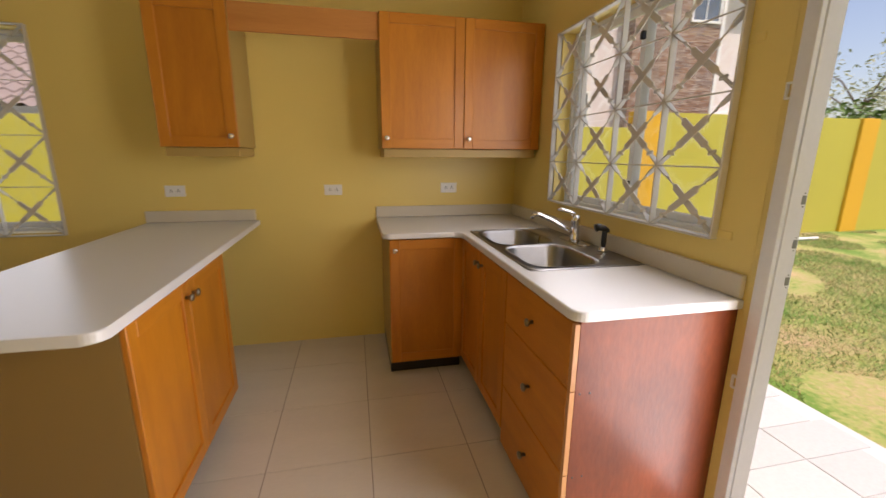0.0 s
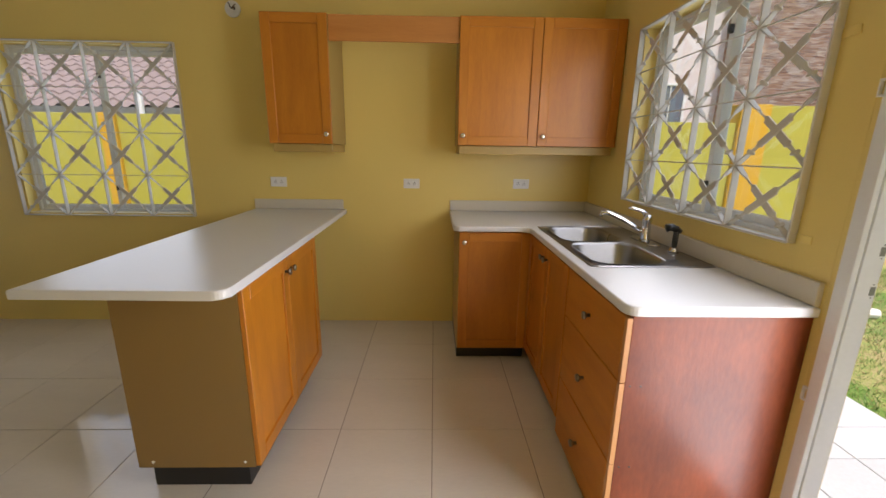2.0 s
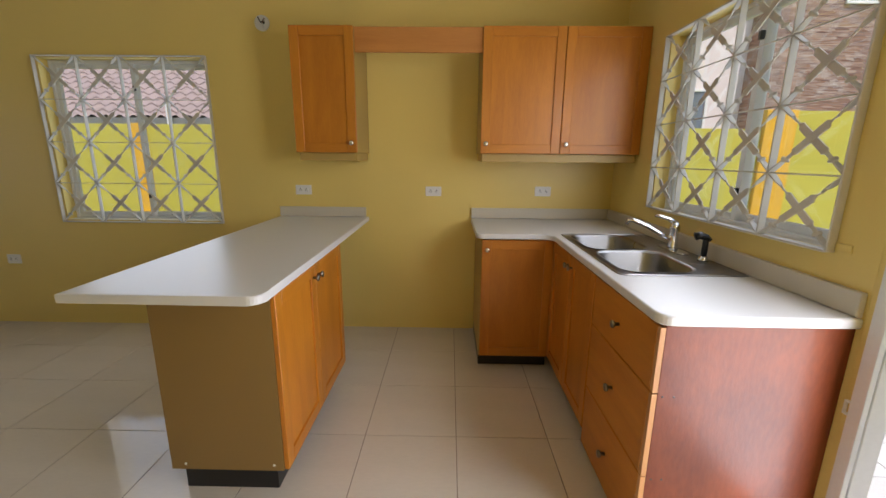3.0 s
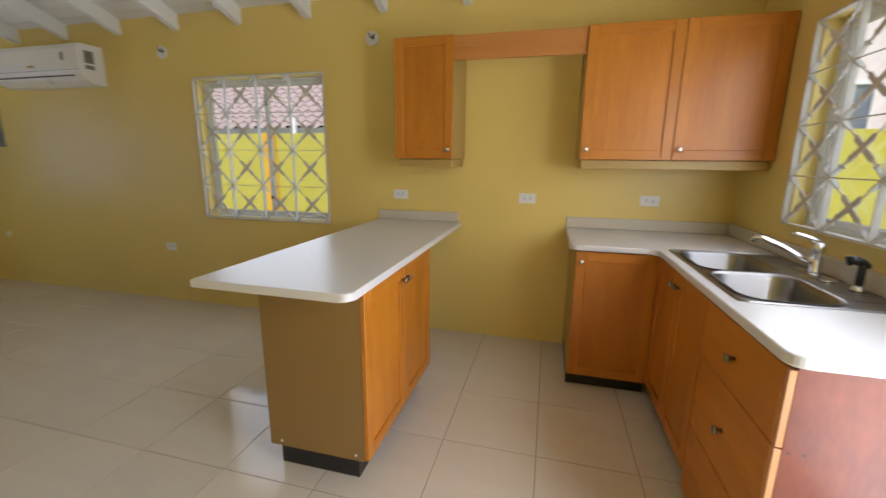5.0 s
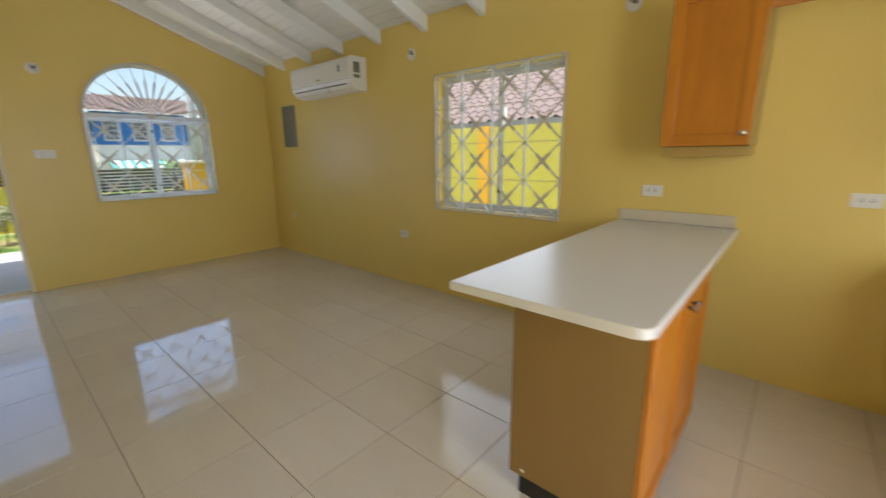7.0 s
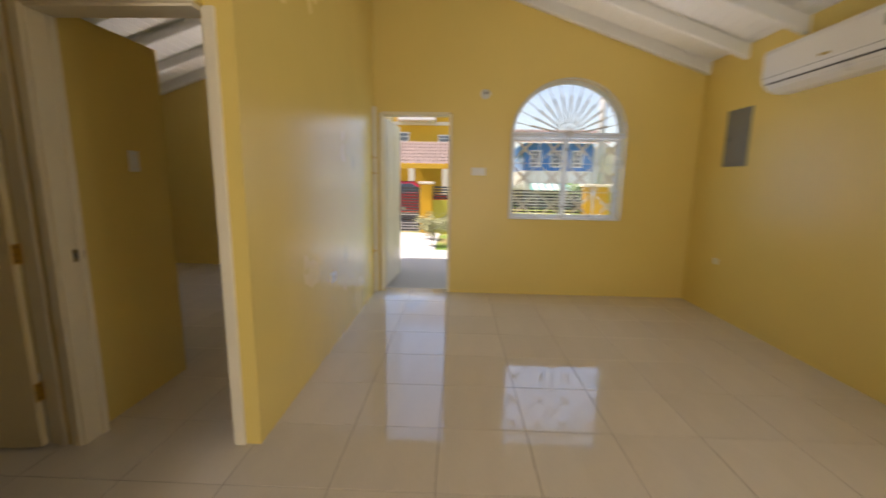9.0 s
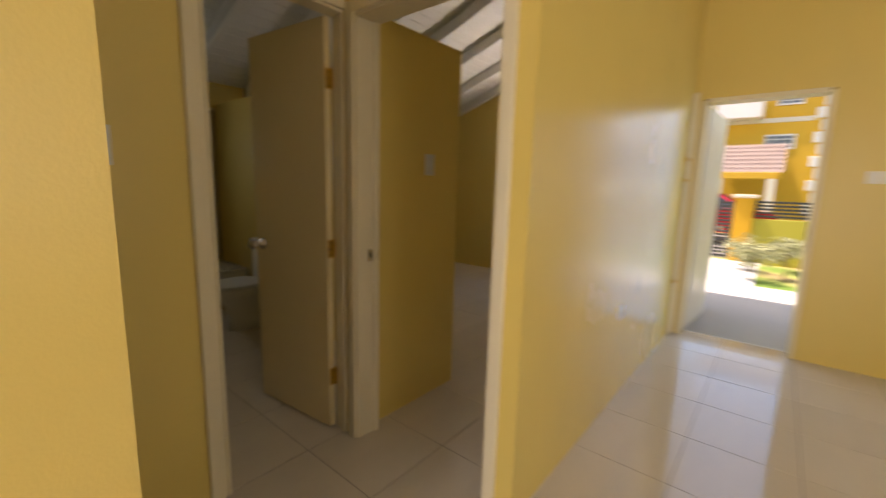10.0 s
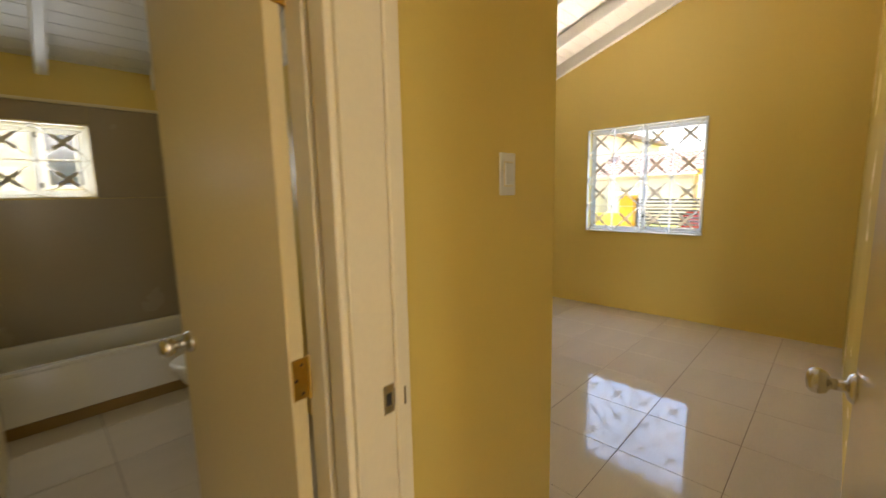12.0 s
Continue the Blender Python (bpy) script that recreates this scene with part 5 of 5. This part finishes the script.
def facade_window(parent, m, w, h, bars=(2, 3), frame_m=None):
    """A small far window: frame, glazing bars and pane; faces local -y."""
    f = part("window", box((0, -0.04, 0, 0.06, 0.03, h), (w - 0.06, -0.04, 0, w, 0.03, h), (0.06, -0.04, 0, w - 0.06, 0.03, 0.06), (0.06, -0.04, h - 0.06, w - 0.06, 0.03, h), bevel=0.004, seg=1), frame_m or M_WHITE, parent)
    f.matrix_basis = m
    part("pane", box((0.05, -0.01, 0.05, w - 0.05, 0.01, h - 0.05)), M_PANE, f)
    part("glazing_bar", box(*[(w * i / bars[0] - 0.012, -0.025, 0.05, w * i / bars[0] + 0.012, -0.012, h - 0.05) for i in range(1, bars[0])], *[(0.05, -0.024, h * j / bars[1] - 0.012, w - 0.05, -0.0125, h * j / bars[1] + 0.012) for j in range(1, bars[1])]), frame_m or M_WHITE, f)
    return f


def tiled_slope(x0, x1, y0, z0, y1, z1, pitch=0.30, course=0.34):
    """A slope of wavy roof tiles from the eave (y0, z0) to the ridge (y1, z1), courses overlapping."""
    n = max(1, round(math.hypot(y1 - y0, z1 - z0) / course))
    k = max(4, int((x1 - x0) / pitch * 6))
    vs, fs = [], []
    for j in range(n):
        for e, dz in ((0, 0.045), (1, 0.0)):
            t = (j + e) / n
            for i in range(k + 1):
                x = x0 + (x1 - x0) * i / k
                vs.append((x, y0 + (y1 - y0) * t, z0 + (z1 - z0) * t + dz + 0.035 * math.sin(2 * math.pi * (x - x0) / pitch)))
        b = j * 2 * (k + 1)
        for i in range(k):
            fs.append((b + i, b + i + 1, b + k + 2 + i, b + k + 1 + i))
            if j:
                fs.append((b - k - 1 + i, b - k + i, b + i + 1, b + i))
    bm = bmesh.new()
    v = [bm.verts.new(p) for p in vs]
    for f in fs:
        bm.faces.new([v[i] for i in f])
    return bm


# neighbour at the side: low house with a wavy tile roof
nb = tagged(new("neighbour_house"), "low house with a reddish tile roof behind the boundary wall", "house", "neighbouring houses")
part("wall", box((-13.0, 9.9, GZ, -2.2, 15.4, 2.12)), M_CREAM, nb)
part("roof", tiled_slope(-13.6, -1.6, 9.3, 2.12, 12.6, 3.93), M_ROOF, nb)
part("roof_back", tiled_slope(-13.6, -1.6, 16.0, 2.12, 12.6, 3.93), M_ROOF, nb)
part("fascia", box((-13.6, 9.28, 1.99, -1.6, 9.34, 2.14), (-13.6, 9.34, 1.99, -1.6, 9.9, 2.02)), M_GREY, nb)
part("ridge_cap", tube([(-13.6, 12.6, 3.97), (-1.6, 12.6, 3.97)], 0.11, 8), M_ROOF, nb)
for x in (-13.55, -1.65):
    g_ = bmesh.new()
    g_.faces.new([g_.verts.new(p) for p in ((x, 9.5, 2.1), (x, 15.8, 2.1), (x, 12.6, 3.9))])
    r_ = bmesh.ops.extrude_face_region(g_, geom=list(g_.faces))
    bmesh.ops.translate(g_, verts=[v for v in r_["geom"] if isinstance(v, bmesh.types.BMVert)], vec=(0.12 if x < -5 else -0.12, 0, 0))
    part("gable", g_, M_CREAM, nb)
part("vent_pipe", tube([(-6.4, 9.22, 1.9), (-6.4, 9.22, 2.45)], 0.05, 8), M_WHITE, nb)

# neighbour behind: tall pale pink house with a ledge-stone bay
pk = tagged(new("neighbour_house"), "tall pale pink house with brown ledge-stone bay, rear boundary", "house", "neighbouring houses")
part("wall", box((2.6, 10.3, GZ, 11.8, 17, 6.4)), M_PINK, pk)
part("stone_bay", box((6.25, 9.8, GZ, 8.65, 10.3, 6.4)), M_STONE, pk, "stacked brown ledge stone cladding")
part("roof", box((2.2, 9.5, 6.4, 12.2, 17.4, 6.6)), M_ROOF, pk)
part("corner_trim", box((8.65, 9.78, GZ, 8.75, 10.32, 6.4), bevel=0.004, seg=1), M_WHITE, pk)
facade_window(pk, pose(7.75, 9.8, 4.55), 0.85, 1.1, (2, 1))
facade_window(pk, pose(4.75, 10.3, 1.95), 0.75, 1.0, (2, 1))
facade_window(pk, pose(3.1, 10.3, 3.6), 0.9, 1.1, (2, 2))
part("balcony_rail", box((9.0, 10.1, 2.45, 11.8, 10.29, 2.52), bevel=0.004, seg=1), M_WHITE, pk)


def tree(name, x, y, h, spread, n, m_leaf, seed, label, trunk_r=0.09, leaf=0.10):
    rnd = random.Random(seed)
    t = thing(name, (x, y, GZ), 0, label, "tree")
    tips = []
    bm = tube([(0, 0, -0.1), (0.03, 0.02, h * 0.25), (-0.02, 0.05, h * 0.5), (0.04, 0, h * 0.75)], [trunk_r, trunk_r * 0.8, trunk_r * 0.6, trunk_r * 0.3], 8)
    for i in range(11):
        a, z0 = rnd.uniform(0, 6.28), h * rnd.uniform(0.3, 0.72)
        r, z1 = spread * rnd.uniform(0.5, 1.0), min(h, z0 + h * rnd.uniform(0.15, 0.4))
        mid = (r * 0.5 * math.cos(a + 0.2), r * 0.5 * math.sin(a + 0.2), (z0 + z1) / 2 + 0.05 * h)
        tube([(0, 0.03, z0), mid, (r * math.cos(a), r * math.sin(a), z1)], [trunk_r * 0.4, trunk_r * 0.25, trunk_r * 0.1], 6, bm=bm)
        tips += [mid, (r * math.cos(a), r * math.sin(a), z1), (r * 0.75 * math.cos(a), r * 0.75 * math.sin(a), z1)]
    part("trunk", bm, M_BARK, t)
    vs, fs = [], []
    for _ in range(n):
        c = rnd.choice(tips)
        p = Vector(c) + Vector((rnd.gauss(0, 0.18), rnd.gauss(0, 0.18), rnd.gauss(0, 0.13))) * spread
        u = Vector((rnd.gauss(0, 1), rnd.gauss(0, 1), rnd.gauss(0, 0.6))).normalized()
        v = u.cross(Vector((rnd.gauss(0, 1), rnd.gauss(0, 1), rnd.gauss(0, 1)))).normalized()
        s = leaf * rnd.uniform(0.6, 1.3)
        k = len(vs)
        vs += [tuple(p - u * s), tuple(p + v * s * 0.4), tuple(p + u * s), tuple(p - v * s * 0.4)]
        fs.append((k, k + 1, k + 2, k + 3))
    me = bpy.data.meshes.new("crown")
    me.from_pydata(vs, [], fs)
    me.materials.append(m_leaf)
    c = new("crown", me)
    c.parent = t
    return t


tree("tree", 21.0, 14.5, 5.4, 2.6, 1600, M_LEAFP, 3, "thin pale-leaved tree beyond the rear wall", 0.12, 0.10)
tree("tree", 26.0, 15.5, 4.8, 2.6, 1800, M_LEAFP, 5, "sparse tree beyond the rear wall", 0.12, 0.10)
for i in range(9):
    tree("shrub", 13.0 + 1.7 * i, 8.6 + 0.3 * (i % 3), 2.95 + 0.12 * (i % 2), 1.1, 900, M_LEAF, 20 + i, "dense green hedge shrub behind the rear wall", 0.05, 0.10)

# ---- street side ----
solid("porch_floor", box((-8.95, YP + 0.001, GZ - 0.2, XW - 0.151, 1.3, -0.03), bevel=0.008, seg=1), M_CONC, "smooth grey concrete porch floor in shade", "porch", kind=S)
solid("front_path", box((-10.35, -1.6, GZ - 0.2, -8.96, 3.0, GZ + 0.03), (-13.1, -4.2, GZ - 0.2, -10.36, 0.35, GZ + 0.03), bevel=0.006, seg=1), M_CONC, "sunlit pale concrete front path and drive", "path", kind=S)
solid("road", box((-20.0, -60, GZ - 0.2, -13.6, 60, GZ + 0.01)), mat("asphalt_pale", (0.16, 0.155, 0.15), rough=0.9, grain=120, bump=0.2), "grey asphalt street", "road", kind=S)
random.seed(9)
for i, (x, y) in enumerate(((-11.0, 0.25), (-11.4, 0.7), (-11.9, 0.2), (-12.3, 0.85), (-11.2, 1.25), (-12.0, 1.5))):
    tree("shrub", x, y, 0.62, 0.36, 700, M_LEAFP, 40 + i, "low pale flowering shrub beside the front path", 0.015, 0.035)

FX = -13.2


def pillar(y, w=0.32, h=1.2):
    p = tagged(new("gate_pillar"), "golden yellow masonry gate pillar with a white cap", "pillar", "front pillars")
    p.matrix_world = pose(FX, y, 0)
    part("shaft", box((-0.16, -w / 2, GZ - 0.1, 0.16, w / 2, h), bevel=0.008, seg=1), M_PILA, p)
    part("cap", box((-0.21, -w / 2 - 0.05, h, 0.21, w / 2 + 0.05, h + 0.07), bevel=0.012, seg=1), M_CREAM, p)


def slat_panel(name, y0, y1, z0, z1, label, n):
    g = tagged(new(name), label, "gate", "front slat panels")
    g.matrix_world = pose(FX, 0, 0)
    for y in (y0, y1 - 0.04):
        part("post", box((-0.02, y, z0, 0.02, y + 0.04, z1), bevel=0.003, seg=1), M_SLAT, g)
    step = (z1 - z0) / n
    sl = mesh_of(box((-0.012, y0 + 0.04, -step * 0.3, 0.012, y1 - 0.04, step * 0.3), bevel=0.002, seg=1), M_SLAT, "slat")
    for i in range(n):
        shared("slat", sl, g, (0, 0, z0 + step * (i + 0.5)))


for y in (-3.9, -0.04, 1.95, 4.5, 8.2):
    pillar(y, 0.62 if y == 4.5 else 0.32, 1.2)
slat_panel("driveway_gate", -3.72, -0.22, GZ + 0.06, 1.13, "charcoal horizontal slat driveway gate", 16)
slat_panel("fence_panel", 0.14, 1.78, 0.80, 1.16, "charcoal slat panel on top of the front wall", 5)
slat_panel("fence_panel", 2.12, 4.18, GZ + 0.06, 1.10, "charcoal horizontal slat fence panel", 15)
for ya, yb in ((0.13, 1.78), (4.82, 8.03), (-14.0, -4.07), (8.37, 16.0)):
    solid("front_wall", box((FX - 0.08, ya, GZ - 0.1, FX + 0.08, yb, 0.78 if ya < 1 else 1.08), bevel=0.004, seg=1), M_YARD, "lime yellow low front wall", "boundary wall", "front walls", S)

# amber house across the street
ah = tagged(new("amber_house"), "two-storey amber house with white quoins, balcony and tiled porch", "house", "houses across the street")
part("wall", box((-32, -3.3, GZ, -24, 1.75, 6.6)), M_HOUSEY, ah)
part("roof", box((-32.5, -3.8, 6.6, -23.6, 2.2, 6.75)), M_ROOF, ah)
part("string_course", box((-24.06, -3.3, 4.15, -23.98, 1.2, 4.33), bevel=0.01, seg=1), M_CREAM, ah)
part("balcony", box((-23.98, -2.3, 4.3, -23.2, -0.4, 4.95), bevel=0.02, seg=1), M_WHITE, ah, "white balcony parapet")
for i in range(14):
    w = 0.55 if i % 2 else 0.38
    part("quoin", box((-24.04, 1.78 - w, 0.1 + 0.46 * i, -23.97, 1.79, 0.1 + 0.46 * i + 0.40), bevel=0.015, seg=1), M_WHITE, ah)
for y, z, w, h in ((-0.25, 3.1, 0.95, 0.58), (0.0, 4.8, 0.8, 0.5), (-2.6, 3.1, 0.8, 0.7), (-2.0, 5.2, 1.2, 0.9)):
    facade_window(ah, pose(-24.0, y, z, 0, 0, 90), w, h, (3, 3))
po = part("porch_roof", tiled_slope(-0.6, 4.4, 0, 2.05, 1.7, 3.25, 0.26, 0.3), M_ROOF, ah)
po.matrix_basis = pose(-21.6, -3.9, 0, 0, 0, 90)
part("porch_beam", box((-21.8, -4.4, 1.85, -21.5, 0.4, 2.08), bevel=0.01, seg=1), M_HOUSEY, ah)
for y in (-4.2, -2.6, -1.4, 0.2):
    part("porch_post", box((-21.75, y - 0.13, GZ, -21.5, y + 0.13, 1.85), bevel=0.01, seg=1), M_CREAM, ah)

# blue house, awnings, pole and palm
bh = tagged(new("blue_house"), "bright blue house with white lower storey and pink tile roof", "house", "houses across the street")
part("wall", box((-33, 4.6, 1.95, -26, 8.5, 3.5)), M_HOUSEB, bh)
part("lower_wall", box((-33, 4.6, GZ, -25.9, 8.5, 1.95)), M_WHITE, bh)
part("wing", box((-33, 8.5, GZ, -27, 15, 3.4)), M_CREAM, bh)
rf = part("roof", tiled_slope(-0.6, 4.9, 0, 3.45, 2.6, 4.5, 0.26, 0.3), M_ROOF, bh)
rf.matrix_basis = pose(-25.5, 4.4, 0, 0, 0, 90)
for y in (4.95, 6.1, 7.3):
    facade_window(bh, pose(-26.0, y, 2.15, 0, 0, 90), 0.62, 0.95, (3, 4))
M_AWN = mat("awning_teal", (0.10, 0.42, 0.42), rough=0.7)
AWN = [mesh_of(box((-0.8, 0, 0.0, 0.0, 0.2, 0.02)), m_, "awning_stripe") for m_ in (M_AWN, M_WHITE)]
for k in range(16):
    shared("awning_stripe", AWN[k % 2], bh).matrix_basis = pose(-25.1, 4.9 + 0.2 * k, 0.85, 0, 28, 0)
solid("utility_pole", tube([(-25.0, 8.55, GZ), (-25.0, 8.5, 9)], [0.22, 0.15], 12), M_CONC, "pale concrete utility pole by the street", "pole", smooth=True)
pl = thing("palm", (-22.5, 6.6, GZ), 0, "small green palm across the street", "palm")
part("trunk", tube([(0, 0, 0), (0.03, 0, 0.5), (0, 0.02, 0.95)], [0.10, 0.08, 0.07], 10), M_BARK, pl)
for k in range(13):
    a, e = 2.4 * k, 0.35 + 0.08 * (k % 5)
    bm = bmesh.new()
    prev = None
    for i in range(9):
        t = i / 8
        c = Vector((t * 1.0 * math.cos(a), t * 1.0 * math.sin(a), 0.95 + e * 2.2 * t - 1.1 * t * t))
        w = 0.13 * math.sin(math.pi * min(1, t * 0.9 + 0.08))
        s_ = Vector((-math.sin(a), math.cos(a), 0)) * w
        cur = (bm.verts.new(c - s_ - Vector((0, 0, 0.05 * w / 0.13))), bm.verts.new(c), bm.verts.new(c + s_ - Vector((0, 0, 0.05 * w / 0.13))))
        if prev:
            bm.faces.new((prev[0], prev[1], cur[1], cur[0])), bm.faces.new((prev[1], prev[2], cur[2], cur[1]))
        prev = cur
    part("frond", bm, M_LEAF, pl)

# parked red car behind the gate
car = thing("car", (-17.2, -1.5, GZ + 0.01), 90, "parked red car on the street behind the gate", "car")
sec = [(-2.05, 0.35), (-2.1, 0.62), (-1.95, 0.82), (-1.2, 0.92), (-0.55, 1.38), (0.75, 1.42), (1.45, 0.98), (2.0, 0.90), (2.1, 0.6), (2.05, 0.32)]
bm = bmesh.new()
rings = []
for y, s_ in ((-0.82, 0.97), (-0.86, 1.0), (0.86, 1.0), (0.82, 0.97)):
    rings.append([bm.verts.new((x * s_, y * (0.8 if z > 1.0 else 1.0), z)) for x, z in sec])
for a, b in zip(rings, rings[1:]):
    for k in range(len(sec)):
        bm.faces.new((a[k], a[(k + 1) % len(sec)], b[(k + 1) % len(sec)], b[k]))
bm.faces.new(rings[0]), bm.faces.new(rings[-1])
part("body", bm, M_CAR, car)
for s_ in (-1, 1):
    part("side_window", prism([(-0.95, 0.95), (-0.5, 1.30), (0.70, 1.33), (1.25, 0.98)], 0.74, 0.80), M_PANE, car).matrix_basis = Matrix.Rotation(radians(90), 4, "X") if s_ < 0 else Matrix.Rotation(radians(90), 4, "X") @ Matrix.Translation((0, 0, -1.54))
for x in (-1.3, 1.3):
    for y in (-0.8, 0.8):
        w_ = part("wheel", lathe([(0.22, -0.09), (0.31, -0.08), (0.32, 0), (0.31, 0.08), (0.22, 0.09)], (x, y, 0.32), "y", 20), M_TYRE, car)
        part("rim", lathe([(0.2, -0.092), (0.2, 0.092)], (x, y, 0.32), "y", 16), M_NICKEL, w_)

# houses seen from the bedroom and bathroom windows
wh = tagged(new("white_house"), "white house with a gable roof beyond the front wall", "house", "houses across the street")
part("wall", box((-34, -22, GZ, -24, -9.5, 4.2)), M_WHITE, wh)
part("roof", box((-34.5, -22.5, 4.2, -23.5, -9.0, 4.4)), M_ROOF, wh)
for y in (-19, -15.5, -12.5):
    facade_window(wh, pose(-24.0, y, 1.2, 0, 0, 90), 1.2, 1.3, (2, 2))
gh = tagged(new("cottage"), "small cream cottage with a gable roof across the street", "house", "houses across the street")
part("wall", box((-27, -8.2, GZ, -22.5, -4.7, 1.9)), M_CREAM, gh)
cr = part("roof", tiled_slope(-0.4, 4.0, 0, 1.9, 2.3, 3.0, 0.26, 0.3), M_ROOF, gh)
cr.matrix_basis = pose(-22.1, -8.4, 0, 0, 0, 90)
for k in range(5):
    part("louvre", box((-22.52, -7.3, 0.75 + 0.14 * k, -22.44, -6.0, 0.82 + 0.14 * k), bevel=0.006, seg=1), M_WHITE, gh)
sh = tagged(new("rear_house"), "pale cream house beyond the rear side yard", "house", "neighbouring houses")
part("wall", box((-12, -13, GZ, 3, -8.2, 4.6)), M_CREAM, sh)
part("roof", box((-12.5, -13.5, 4.6, 3.5, -7.8, 4.8)), M_ROOF, sh)
facade_window(sh, pose(-3.6, -8.2, 1.5, 0, 0, 180), 1.1, 1.6, (3, 4))
facade_window(sh, pose(-6.6, -8.2, 1.5, 0, 0, 180), 1.1, 1.6, (3, 4))

# ---- floor tiles ----
TS, TX, TY = 0.457, -0.381, 2.109
floor = solid("floor", box((XB - 0.1, YS - 0.1, -0.12, XE + 0.13, YP, -0.0025), (XW - 0.16, YP, -0.12, XE + 0.13, YN + 0.1, -0.0025)), M_GROUT, "glossy cream ceramic tile floor with thin dark joints", "floor", kind=S)


def tile_mesh(w, d):
    return mesh_of(box((-w / 2 + 0.0016, -d / 2 + 0.0016, -0.012, w / 2 - 0.0016, d / 2 - 0.0016, 0.0), bevel=0.0012, seg=1), M_TILE, "tile")


TILE, TILE_E = tile_mesh(TS, TS), tile_mesh(0.39, TS)
for i in range(-17, 3):
    for j in range(-14, 3):
        x0, y0 = TX + i * TS, TY + j * TS
        if x0 < -6.9 and y0 + TS > -0.1 or x0 > -2.3 and y0 + TS < -0.3:
            continue
        if x0 > 0.5:
            shared("tile", TILE_E, floor, (x0 + 0.195, y0 + TS / 2, 0))
        else:
            shared("tile", TILE, floor, (x0 + TS / 2, y0 + TS / 2, 0))
shared("tile", mesh_of(box((-6.868, -0.043, -0.012, -6.7796, 0.279, 0.0), bevel=0.0012, seg=1), M_TILE, "tile"), floor)
shared("tile", mesh_of(box((-6.868, 0.2826, -0.012, -6.7796, 0.698, 0.0), bevel=0.0012, seg=1), M_TILE, "tile"), floor)
